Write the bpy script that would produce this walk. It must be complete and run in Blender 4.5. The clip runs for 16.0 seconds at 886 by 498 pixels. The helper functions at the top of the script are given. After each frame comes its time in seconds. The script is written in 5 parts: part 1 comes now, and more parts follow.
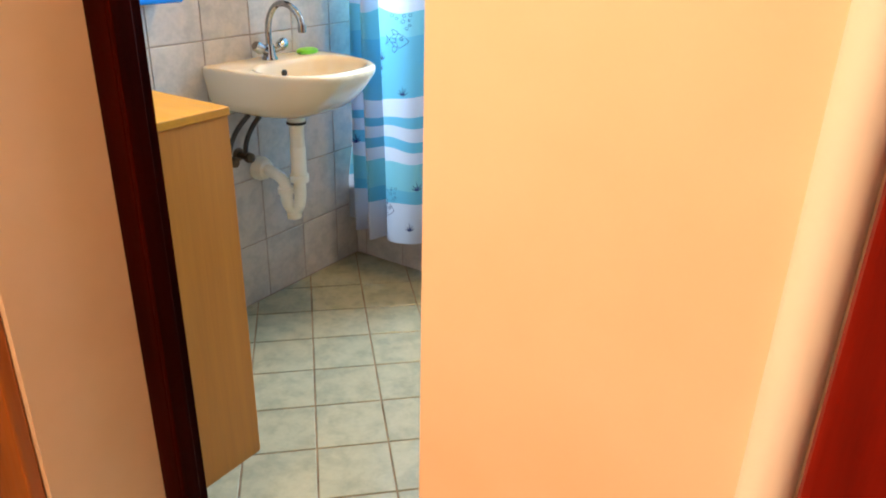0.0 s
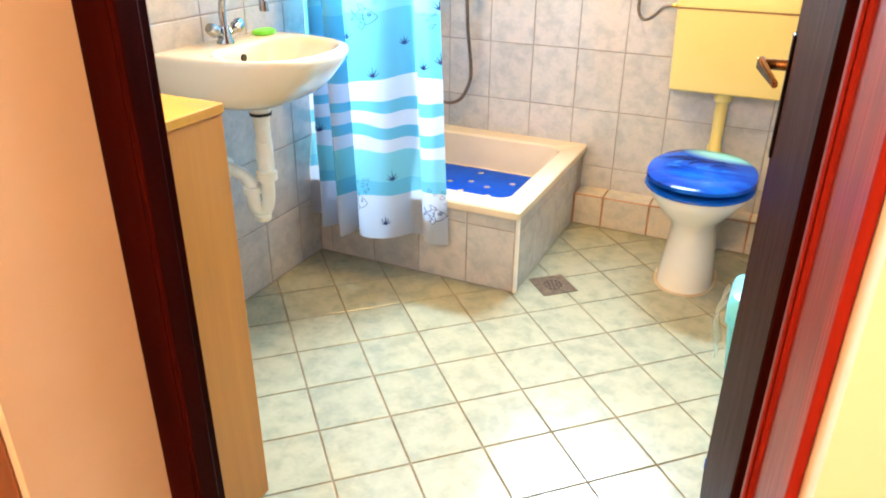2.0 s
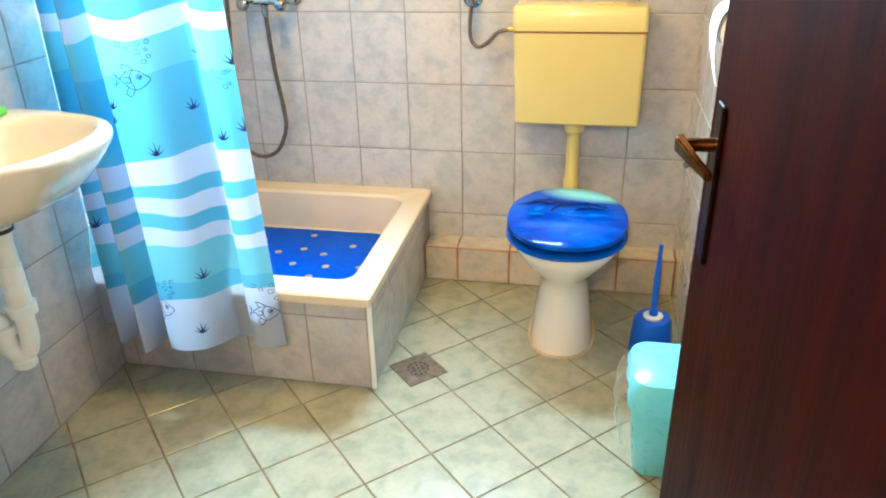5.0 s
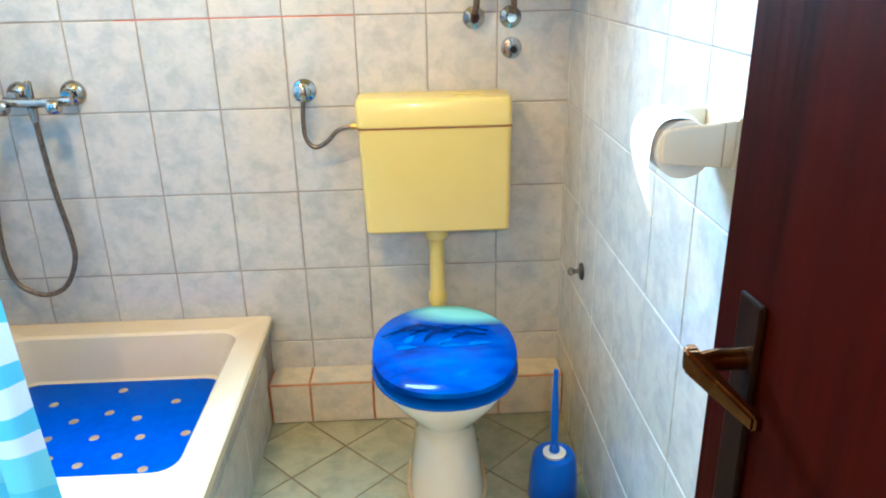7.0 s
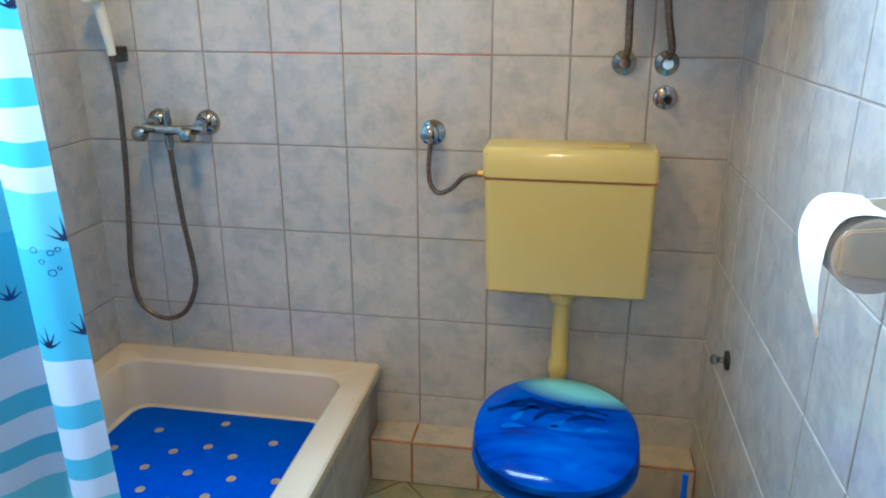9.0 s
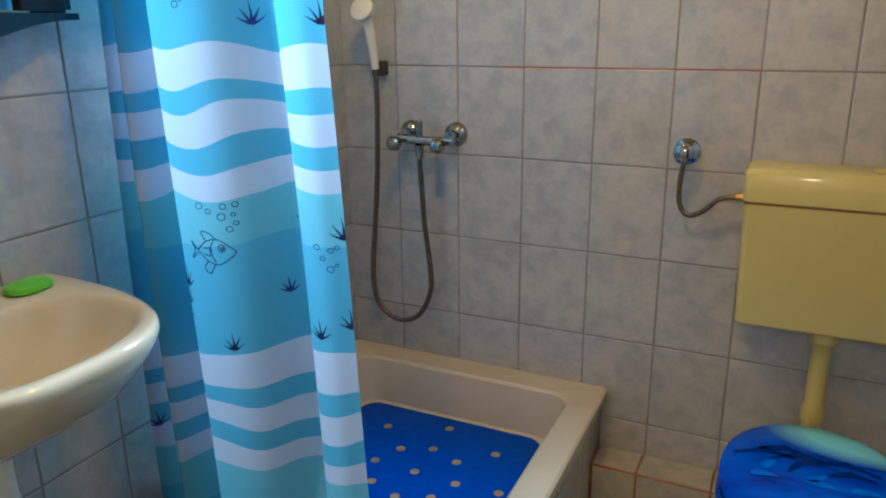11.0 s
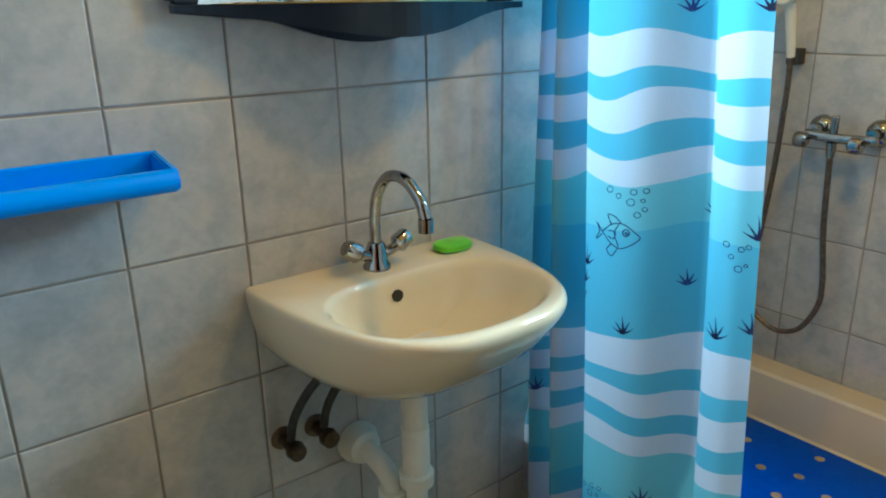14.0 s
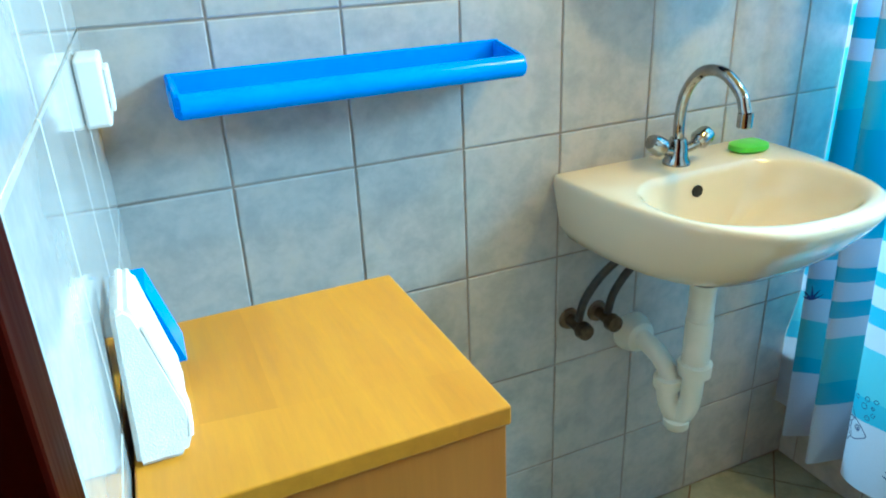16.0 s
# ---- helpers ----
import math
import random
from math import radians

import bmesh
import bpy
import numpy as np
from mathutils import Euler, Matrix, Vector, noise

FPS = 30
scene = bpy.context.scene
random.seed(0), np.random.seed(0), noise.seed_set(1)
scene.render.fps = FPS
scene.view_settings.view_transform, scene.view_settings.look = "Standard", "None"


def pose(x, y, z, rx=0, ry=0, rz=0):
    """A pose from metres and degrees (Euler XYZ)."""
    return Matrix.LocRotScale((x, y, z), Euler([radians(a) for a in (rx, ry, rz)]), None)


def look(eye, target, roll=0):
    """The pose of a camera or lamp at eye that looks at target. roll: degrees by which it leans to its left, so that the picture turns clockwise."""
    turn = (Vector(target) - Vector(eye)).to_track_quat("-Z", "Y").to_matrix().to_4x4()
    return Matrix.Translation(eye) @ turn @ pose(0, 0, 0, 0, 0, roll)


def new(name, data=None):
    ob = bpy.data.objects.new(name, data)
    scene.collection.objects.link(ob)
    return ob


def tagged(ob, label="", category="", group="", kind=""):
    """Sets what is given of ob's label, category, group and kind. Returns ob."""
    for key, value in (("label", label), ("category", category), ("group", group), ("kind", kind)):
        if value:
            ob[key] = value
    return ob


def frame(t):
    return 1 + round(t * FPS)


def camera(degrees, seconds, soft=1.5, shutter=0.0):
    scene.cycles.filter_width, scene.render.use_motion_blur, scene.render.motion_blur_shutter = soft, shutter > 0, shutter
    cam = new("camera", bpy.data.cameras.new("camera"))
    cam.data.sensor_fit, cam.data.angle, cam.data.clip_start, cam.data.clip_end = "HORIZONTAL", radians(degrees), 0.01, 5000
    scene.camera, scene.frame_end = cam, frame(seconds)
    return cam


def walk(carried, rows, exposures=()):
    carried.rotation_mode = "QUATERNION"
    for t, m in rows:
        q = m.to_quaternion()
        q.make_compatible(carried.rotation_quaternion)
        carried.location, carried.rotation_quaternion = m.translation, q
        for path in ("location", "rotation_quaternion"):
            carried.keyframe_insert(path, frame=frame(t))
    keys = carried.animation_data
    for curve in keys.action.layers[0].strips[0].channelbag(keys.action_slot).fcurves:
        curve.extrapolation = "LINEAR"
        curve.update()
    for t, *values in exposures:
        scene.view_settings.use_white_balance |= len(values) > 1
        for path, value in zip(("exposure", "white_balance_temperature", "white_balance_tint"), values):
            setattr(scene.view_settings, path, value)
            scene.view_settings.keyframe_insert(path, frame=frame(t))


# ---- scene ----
cam = camera(62.3, 16.0, soft=2.0)
EXPOSURES = [
    (0, -2.20, 6700, 15), (1, -2.06, 6700, 15), (1.5, -1.76, 6900, 16), (2, -1.37, 6600, 13), (3, -1.32, 6250, 10), (5.5, -1.80, 5950, 5), (6, -1.88, 5850, 5), (7, -1.78, 5500, 1), (8, -2.36, 5250, 1), (8.7, -2.62, 5250, 3),
    (10.8, -3.44, 5700, 6), (12.5, -3.48, 6300, 5), (14, -3.21, 6050, -3), (15, -2.62, 5650, -9), (16, -2.27, 5150, -14),
]
PATH = [
    (0, (1.955, -0.115, 1.341), (0.951, 1.414, 0.531), 1.4),
    (0.5, (1.908, -0.12, 1.323), (0.813, 1.361, 0.544), 3.6),
    (1, (1.794, -0.134, 1.326), (0.644, 1.308, 0.553), 1.3),
    (1.5, (1.669, -0.113, 1.33), (0.726, 1.453, 0.519), 0.9),
    (2, (1.612, -0.071, 1.31), (0.84, 1.557, 0.442), 0.5),
    (2.5, (1.56, 0.024, 1.307), (0.867, 1.653, 0.377), 0.2),
    (3, (1.48, 0.081, 1.301), (0.904, 1.742, 0.348), 1.4),
    (3.2, (1.44, 0.096, 1.303), (0.945, 1.778, 0.341), 1.7),
    (5.3, (1.421, 0.481, 1.348), (1.062, 2.262, 0.51), -1.1),
    (5.5, (1.408, 0.524, 1.343), (1.06, 2.316, 0.526), -0.8),
    (6, (1.363, 0.668, 1.352), (1.1, 2.497, 0.586), -1.3),
    (6.5, (1.317, 0.777, 1.344), (1.262, 2.636, 0.607), -2.2),
    (7, (1.319, 0.88, 1.356), (1.392, 2.744, 0.637), -1.2),
    (7.5, (1.347, 0.969, 1.36), (1.356, 2.849, 0.676), -0.9),
    (8, (1.376, 1.035, 1.357), (1.363, 2.91, 0.662), 1.4),
    (8.5, (1.379, 1.066, 1.365), (1.251, 2.945, 0.693), 1.0),
    (8.7, (1.382, 1.079, 1.363), (1.17, 2.96, 0.714), 0.5),
    (10.8, (1.276, 1.067, 1.357), (0.503, 2.813, 0.763), -0.4),
    (11, (1.26, 1.064, 1.354), (0.43, 2.786, 0.764), -0.7),
    (11.5, (1.237, 1.047, 1.366), (0.276, 2.707, 0.801), -0.4),
    (12, (1.211, 1.036, 1.361), (0.128, 2.621, 0.801), -0.5),
    (12.5, (1.188, 1.027, 1.364), (0.007, 2.531, 0.779), -0.2),
    (13, (1.176, 1.012, 1.364), (-0.111, 2.421, 0.766), -0.4),
    (13.5, (1.17, 0.996, 1.364), (-0.233, 2.284, 0.754), -0.8),
    (14, (1.161, 0.978, 1.364), (-0.344, 2.14, 0.745), -1.1),
    (14.5, (1.157, 0.931, 1.355), (-0.459, 1.92, 0.715), -1.5),
    (15, (1.149, 0.876, 1.353), (-0.55, 1.674, 0.665), -2.4),
    (15.5, (1.141, 0.793, 1.347), (-0.595, 1.458, 0.61), -3.8),
    (16, (1.118, 0.72, 1.337), (-0.566, 1.447, 0.54), -2.6),
]
walk(cam, [(t, look(eye, target, roll)) for t, eye, target, roll in PATH], EXPOSURES)

# ---- light ----
world = bpy.data.worlds.new("world")
scene.world = world
world.use_nodes = True
wn = world.node_tree
sky = wn.nodes.new("ShaderNodeTexSky")
sky.sky_type, sky.sun_disc, sky.sun_elevation, sky.sun_rotation = "NISHITA", False, radians(48), radians(150)
wn.nodes["Background"].inputs[1].default_value = 0.12
wn.links.new(sky.outputs[0], wn.nodes["Background"].inputs[0])

sun = new("sun", bpy.data.lights.new("sun", "SUN"))
sun.data.energy, sun.data.angle, sun.data.color = 2.5, radians(0.5), (1.0, 0.95, 0.88)
sun.matrix_world = look((0, 0, 0), (-0.35, 0.55, -0.75))


def area_lamp(name, eye, target, size, size_y, watts, colour):
    ob = new(name, bpy.data.lights.new(name, "AREA"))
    ob.data.shape, ob.data.size, ob.data.size_y, ob.data.energy, ob.data.color = "RECTANGLE", size, size_y, watts, colour
    ob.matrix_world = look(eye, target)
    return ob


WIN_X0, WIN_X1, WIN_Z0, WIN_Z1 = 0.62, 1.32, 1.62, 2.18
area_lamp("window_daylight", (0.97, 3.10, 1.90), (0.80, 0.0, 1.20), 0.66, 0.50, 640.0, (0.54, 0.79, 1.0)).data.spread = radians(150)


def bulb(name, place, watts, colour):
    ob = new(name, bpy.data.lights.new(name, "POINT"))
    ob.data.energy, ob.data.color, ob.data.shadow_soft_size = watts, colour, 0.06
    ob.matrix_world = pose(*place)


# added warm light for the hall; its true source is out of view
bulb("assumed_hall_lamp_light", (1.20, -0.80, 2.25), 500.0, (1.0, 0.69, 0.40))
bulb("bathroom_lamp_light", (0.68, 2.060, 2.30), 300.0, (1.0, 0.56, 0.115))


# ---- materials ----


def mat(name, base=(0.8, 0.8, 0.8), rough=0.5, metal=0.0, coat=0.0):
    m = bpy.data.materials.new(name)
    m.use_nodes = True
    b = m.node_tree.nodes["Principled BSDF"]
    b.inputs["Base Color"].default_value = (*base, 1)
    b.inputs["Roughness"].default_value = rough
    b.inputs["Metallic"].default_value = metal
    b.inputs["Coat Weight"].default_value = coat
    b.inputs["Coat Roughness"].default_value = 0.08
    return m, m.node_tree, b


def place_coords(nt, jitter=False, scale=(1, 1, 1)):
    """Object coordinates, shifted at random from piece to piece."""
    tc = nt.nodes.new("ShaderNodeTexCoord")
    mp = nt.nodes.new("ShaderNodeMapping")
    mp.inputs["Scale"].default_value = scale
    nt.links.new(tc.outputs["Object"], mp.inputs["Vector"])
    if jitter:
        info = nt.nodes.new("ShaderNodeObjectInfo")
        mul = nt.nodes.new("ShaderNodeMath")
        mul.operation, mul.inputs[1].default_value = "MULTIPLY", 37.0
        nt.links.new(info.outputs["Random"], mul.inputs[0])
        nt.links.new(mul.outputs[0], mp.inputs["Location"])
    return mp.outputs[0]


def noise_tex(nt, vec, scale, detail=4.0, rough=0.55, distort=0.0):
    n = nt.nodes.new("ShaderNodeTexNoise")
    n.inputs["Scale"].default_value, n.inputs["Detail"].default_value = scale, detail
    n.inputs["Roughness"].default_value, n.inputs["Distortion"].default_value = rough, distort
    nt.links.new(vec, n.inputs["Vector"])
    return n.outputs["Fac"]


def ramp(nt, fac, stops, mode="LINEAR"):
    r = nt.nodes.new("ShaderNodeValToRGB")
    r.color_ramp.interpolation = mode
    while len(r.color_ramp.elements) < len(stops):
        r.color_ramp.elements.new(0.5)
    for e, (p, c) in zip(r.color_ramp.elements, stops):
        e.position, e.color = p, (*c, 1)
    nt.links.new(fac, r.inputs[0])
    return r.outputs[0]


def mix(nt, kind, fac, a, b):
    m = nt.nodes.new("ShaderNodeMix")
    m.data_type, m.blend_type = "RGBA", kind
    for sock, v in ((m.inputs[0], fac), (m.inputs[6], a), (m.inputs[7], b)):
        if isinstance(v, bpy.types.NodeSocket):
            nt.links.new(v, sock)
        elif isinstance(v, tuple):
            sock.default_value = (*v, 1)
        else:
            sock.default_value = v
    return m.outputs[2]


def bump(nt, b, height, strength=0.2, distance=0.002):
    n = nt.nodes.new("ShaderNodeBump")
    n.inputs["Strength"].default_value, n.inputs["Distance"].default_value = strength, distance
    nt.links.new(height, n.inputs["Height"])
    nt.links.new(n.outputs[0], b.inputs["Normal"])


def tile_mat(name, light, dark, tint, rough, coat=0.35):
    m, nt, b = mat(name, light, rough, coat=coat)
    v = place_coords(nt, True)
    cloud = noise_tex(nt, v, 16.0, 4.0, 0.6, 0.25)
    fine = noise_tex(nt, v, 70.0, 3.0)
    c = ramp(nt, cloud, [(0.36, dark), (0.56, light), (0.75, tint)])
    c = mix(nt, "MULTIPLY", 0.5, c, ramp(nt, fine, [(0.3, (0.86, 0.86, 0.86)), (0.6, (1, 1, 1))]))
    info = nt.nodes.new("ShaderNodeObjectInfo")
    c = mix(nt, "MULTIPLY", 0.55, c, ramp(nt, info.outputs["Random"], [(0.0, (0.93, 0.93, 0.92)), (1.0, (1.0, 1.0, 1.0))]))
    nt.links.new(c, b.inputs["Base Color"])
    nt.links.new(ramp(nt, fine, [(0.2, (rough * 0.7,) * 3), (0.8, (rough * 1.4,) * 3)]), b.inputs["Roughness"])
    bump(nt, b, noise_tex(nt, v, 9.0, 2.0), 0.10, 0.004)
    return m


def speckled(name, a, c2, scale=20.0, rough=0.5, metal=0.0, coat=0.0, relief=0.05, stretch=(1, 1, 1), spec=0.5):
    m, nt, b = mat(name, a, rough, metal, coat)
    b.inputs["Specular IOR Level"].default_value = spec
    v = place_coords(nt, False, stretch)
    f = noise_tex(nt, v, scale, 5.0)
    g = noise_tex(nt, v, scale * 7, 3.0)
    c = ramp(nt, f, [(0.35, a), (0.68, c2)])
    nt.links.new(c, b.inputs["Base Color"])
    nt.links.new(ramp(nt, g, [(0.2, (rough * 0.93,) * 3), (0.8, (min(1, rough * 1.1),) * 3)]), b.inputs["Roughness"])
    if relief:
        bump(nt, b, g, relief, 0.002)
    return m


def wood(name, light, dark, rough, along="Z", ring=16.0, coat=0.2, spec=0.5):
    m, nt, b = mat(name, light, rough, coat=coat)
    b.inputs["Specular IOR Level"].default_value = spec
    s = {"X": (0.12, 1, 1), "Y": (1, 0.12, 1), "Z": (1, 1, 0.05)}[along]
    v = place_coords(nt, False, s)
    f = noise_tex(nt, v, ring, 6.0, 0.6, 0.35)
    g = noise_tex(nt, v, ring * 9, 4.0, 0.7)
    c = ramp(nt, f, [(0.30, dark), (0.62, light)])
    c = mix(nt, "MULTIPLY", 0.45, c, ramp(nt, g, [(0.3, (0.70, 0.66, 0.62)), (0.65, (1, 1, 1))]))
    nt.links.new(c, b.inputs["Base Color"])
    nt.links.new(ramp(nt, g, [(0.2, (rough * 0.75,) * 3), (0.8, (min(1, rough * 1.3),) * 3)]), b.inputs["Roughness"])
    bump(nt, b, g, 0.02, 0.001)
    return m


M_TILE = tile_mat("wall_tile_glaze", (0.50, 0.49, 0.48), (0.405, 0.412, 0.415), (0.53, 0.505, 0.465), 0.10)
# wall glaze again, tinted for the warm lamp light falling on the ledge
M_LEDGETILE = tile_mat("warm_lit_ledge_tile_glaze", (0.54, 0.49, 0.41), (0.44, 0.42, 0.37), (0.56, 0.47, 0.34), 0.13)
M_FLOOR = tile_mat("floor_tile_glaze", (0.325, 0.322, 0.228), (0.258, 0.264, 0.190), (0.352, 0.338, 0.238), 0.20, 0.08)
M_GROUT = speckled("grout_wall", (0.235, 0.195, 0.17), (0.33, 0.29, 0.265), 5.0, 0.85)
M_GROUTF = speckled("grout_floor", (0.11, 0.060, 0.028), (0.24, 0.165, 0.095), 9.0, 0.9)
M_RUST = speckled("rusty_grout", (0.33, 0.10, 0.03), (0.48, 0.22, 0.09), 14.0, 0.9)
M_REDJ = speckled("red_stained_joint", (0.36, 0.07, 0.05), (0.46, 0.16, 0.12), 12.0, 0.85)
LACQUER = (1.0, 0.42, 0.32, 1)
M_PLASTER = speckled("hall_plaster", (0.76, 0.57, 0.38), (0.86, 0.68, 0.50), 2.2, 0.52, relief=0.10)
M_WHITEPAINT = speckled("ceiling_paint", (0.78, 0.78, 0.76), (0.84, 0.84, 0.82), 4.0, 0.8)
M_CREAM = speckled("cream_paint", (0.82, 0.79, 0.72), (0.86, 0.83, 0.77), 12.0, 0.6)
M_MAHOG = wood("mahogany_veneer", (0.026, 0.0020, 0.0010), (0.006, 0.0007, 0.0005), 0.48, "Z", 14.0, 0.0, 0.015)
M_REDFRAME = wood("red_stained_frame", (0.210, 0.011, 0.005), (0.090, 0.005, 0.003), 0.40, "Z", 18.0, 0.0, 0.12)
M_ORANGE = wood("orange_varnished_wood", (0.36, 0.115, 0.018), (0.26, 0.068, 0.009), 0.38, "Z", 7.0, 0.3)
for m in (M_MAHOG, M_REDFRAME):
    m.node_tree.nodes["Principled BSDF"].inputs["Specular Tint"].default_value = LACQUER
M_PINE = wood("pine_boards", (0.46, 0.28, 0.09), (0.36, 0.20, 0.06), 0.5, "X", 9.0, 0.0)


def stave_mat():
    """Birch top of glued staves running across it, each with a shade and a grain of its own."""
    m = wood("birch_staves", (0.66, 0.30, 0.014), (0.55, 0.225, 0.009), 0.44, "X", 9.0, 0.05)
    nt, b = m.node_tree, m.node_tree.nodes["Principled BSDF"]
    tc = nt.nodes.new("ShaderNodeTexCoord")
    mp = nt.nodes.new("ShaderNodeMapping")
    mp.inputs["Scale"].default_value = (4.3, 15.0, 0.0)
    mp.inputs["Rotation"].default_value = (0, 0, radians(2))
    fl = nt.nodes.new("ShaderNodeVectorMath")
    fl.operation = "FLOOR"
    wn_ = nt.nodes.new("ShaderNodeTexWhiteNoise")
    nt.links.new(tc.outputs["Object"], mp.inputs["Vector"])
    nt.links.new(mp.outputs[0], fl.inputs[0])
    nt.links.new(fl.outputs[0], wn_.inputs["Vector"])
    shade = ramp(nt, wn_.outputs["Value"], [(0.0, (0.80, 0.75, 0.66)), (0.55, (0.97, 0.96, 0.92)), (1.0, (1.0, 1.0, 1.0))])
    old = b.inputs["Base Color"].links[0].from_socket
    nt.links.new(mix(nt, "MULTIPLY", 0.75, old, shade), b.inputs["Base Color"])
    return m


M_BIRCH = stave_mat()
M_BIRCHSIDE = wood("birch_veneer_side", (0.52, 0.21, 0.026), (0.43, 0.155, 0.017), 0.42, "Z", 6.0, 0.1)
M_BASIN = speckled("ivory_ceramic", (0.74, 0.64, 0.46), (0.78, 0.69, 0.52), 3.0, 0.10, coat=0.6, relief=0.0)
M_CERAM = speckled("white_ceramic", (0.74, 0.70, 0.60), (0.79, 0.75, 0.67), 3.0, 0.10, coat=0.6, relief=0.0)
M_TRAY = speckled("cream_acrylic", (0.62, 0.51, 0.36), (0.67, 0.57, 0.43), 4.0, 0.20, coat=0.3, relief=0.0)
M_CIST = speckled("yellowed_plastic", (0.62, 0.50, 0.15), (0.67, 0.56, 0.21), 2.0, 0.30, coat=0.2, relief=0.0)
M_PIPE = speckled("pvc_white", (0.74, 0.75, 0.66), (0.80, 0.80, 0.73), 20.0, 0.35)
M_CHROME = speckled("chrome", (0.30, 0.30, 0.30), (0.42, 0.41, 0.40), 60.0, 0.07, metal=1.0, relief=0.0)
M_HOSE = speckled("steel_hose", (0.13, 0.095, 0.075), (0.24, 0.18, 0.14), 120.0, 0.32, metal=0.8)
M_DARKHOSE = speckled("dark_rubber", (0.016, 0.016, 0.018), (0.045, 0.04, 0.036), 80.0, 0.5)
M_BRASS = speckled("brass_old", (0.38, 0.27, 0.10), (0.55, 0.42, 0.2), 60.0, 0.35, metal=1.0)
M_BRONZE = speckled("bronze_lever", (0.20, 0.080, 0.022), (0.30, 0.135, 0.045), 50.0, 0.20, metal=1.0)
M_PLATE = speckled("dark_bronze_plate", (0.004, 0.0015, 0.001), (0.010, 0.004, 0.002), 40.0, 0.40, spec=0.03)
M_DRAIN = speckled("drain_steel", (0.13, 0.085, 0.055), (0.22, 0.155, 0.105), 45.0, 0.42, metal=0.8)
# black for rubber and small parts, and for the dark inside holes
M_BLACK = speckled("dark_hole", (0.010, 0.010, 0.010), (0.020, 0.019, 0.018), 30.0, 0.7)
M_BLUE = speckled("blue_plastic", (0.004, 0.085, 0.55), (0.006, 0.11, 0.62), 10.0, 0.32, coat=0.05, spec=0.3)
M_SHELF = speckled("sky_blue_plastic", (0.002, 0.25, 0.93), (0.004, 0.29, 0.95), 8.0, 0.25, coat=0.05, relief=0.0, spec=0.35)
M_MAT = speckled("blue_rubber_mat", (0.001, 0.065, 0.52), (0.002, 0.085, 0.58), 40.0, 0.5, spec=0.05)
# tan of the mat's hole discs, with the recess shade put in
M_HOLE = speckled("shaded_cream_hole", (0.30, 0.19, 0.11), (0.48, 0.36, 0.24), 60.0, 0.6)
M_SEAL = speckled("stained_sealant", (0.50, 0.40, 0.28), (0.42, 0.24, 0.10), 11.0, 0.8)
M_VALVE = speckled("tarnished_valve", (0.03, 0.02, 0.014), (0.11, 0.075, 0.045), 50.0, 0.45, metal=0.6)
M_SPLASH = speckled("pale_splash_print", (0.003, 0.10, 0.50), (0.006, 0.15, 0.56), 30.0, 0.2, spec=0.1)
M_BIN = speckled("turquoise_plastic", (0.13, 0.58, 0.70), (0.18, 0.65, 0.76), 6.0, 0.28, coat=0.3, relief=0.0)
M_SOAP = speckled("green_soap", (0.14, 0.60, 0.02), (0.20, 0.70, 0.04), 30.0, 0.35, coat=0.2)
M_WHITEPL = speckled("white_plastic", (0.78, 0.78, 0.75), (0.83, 0.83, 0.81), 10.0, 0.35)
M_BEIGEPL = speckled("beige_plastic", (0.74, 0.69, 0.58), (0.79, 0.74, 0.64), 10.0, 0.35)
M_PAPER = speckled("white_paper", (0.80, 0.80, 0.79), (0.86, 0.86, 0.85), 60.0, 0.9)
M_CLOTH = speckled("white_cloth", (0.76, 0.76, 0.74), (0.83, 0.83, 0.81), 90.0, 0.85, relief=0.3)
M_CONSOLE = speckled("dark_console", (0.008, 0.014, 0.028), (0.015, 0.024, 0.042), 12.0, 0.30, coat=0.05, spec=0.25)
M_MIRROR = mat("mirror_silver", (0.90, 0.92, 0.92), 0.02, 1.0)[0]
M_INK = speckled("navy_print", (0.010, 0.030, 0.17), (0.020, 0.05, 0.24), 80.0, 0.7)
M_LAMP, lamp_nt, lamp_b = mat("lamp_diffuser", (0.85, 0.82, 0.74), 0.5)
lamp_b.inputs["Emission Color"].default_value = (1.0, 0.78, 0.48, 1)
lamp_b.inputs["Emission Strength"].default_value = 3.0


def glass(name, colour, rough=0.05):
    m, nt, b = mat(name, colour, rough)
    b.inputs["Transmission Weight"].default_value = 1.0
    b.inputs["IOR"].default_value = 1.2
    return m


M_GLASS = glass("frosted_pane", (0.93, 0.97, 1.0), 0.35)
M_BAG = glass("green_bag_film", (0.70, 0.86, 0.74), 0.4)
M_CUP = glass("clear_cup", (0.85, 0.93, 0.97), 0.05)


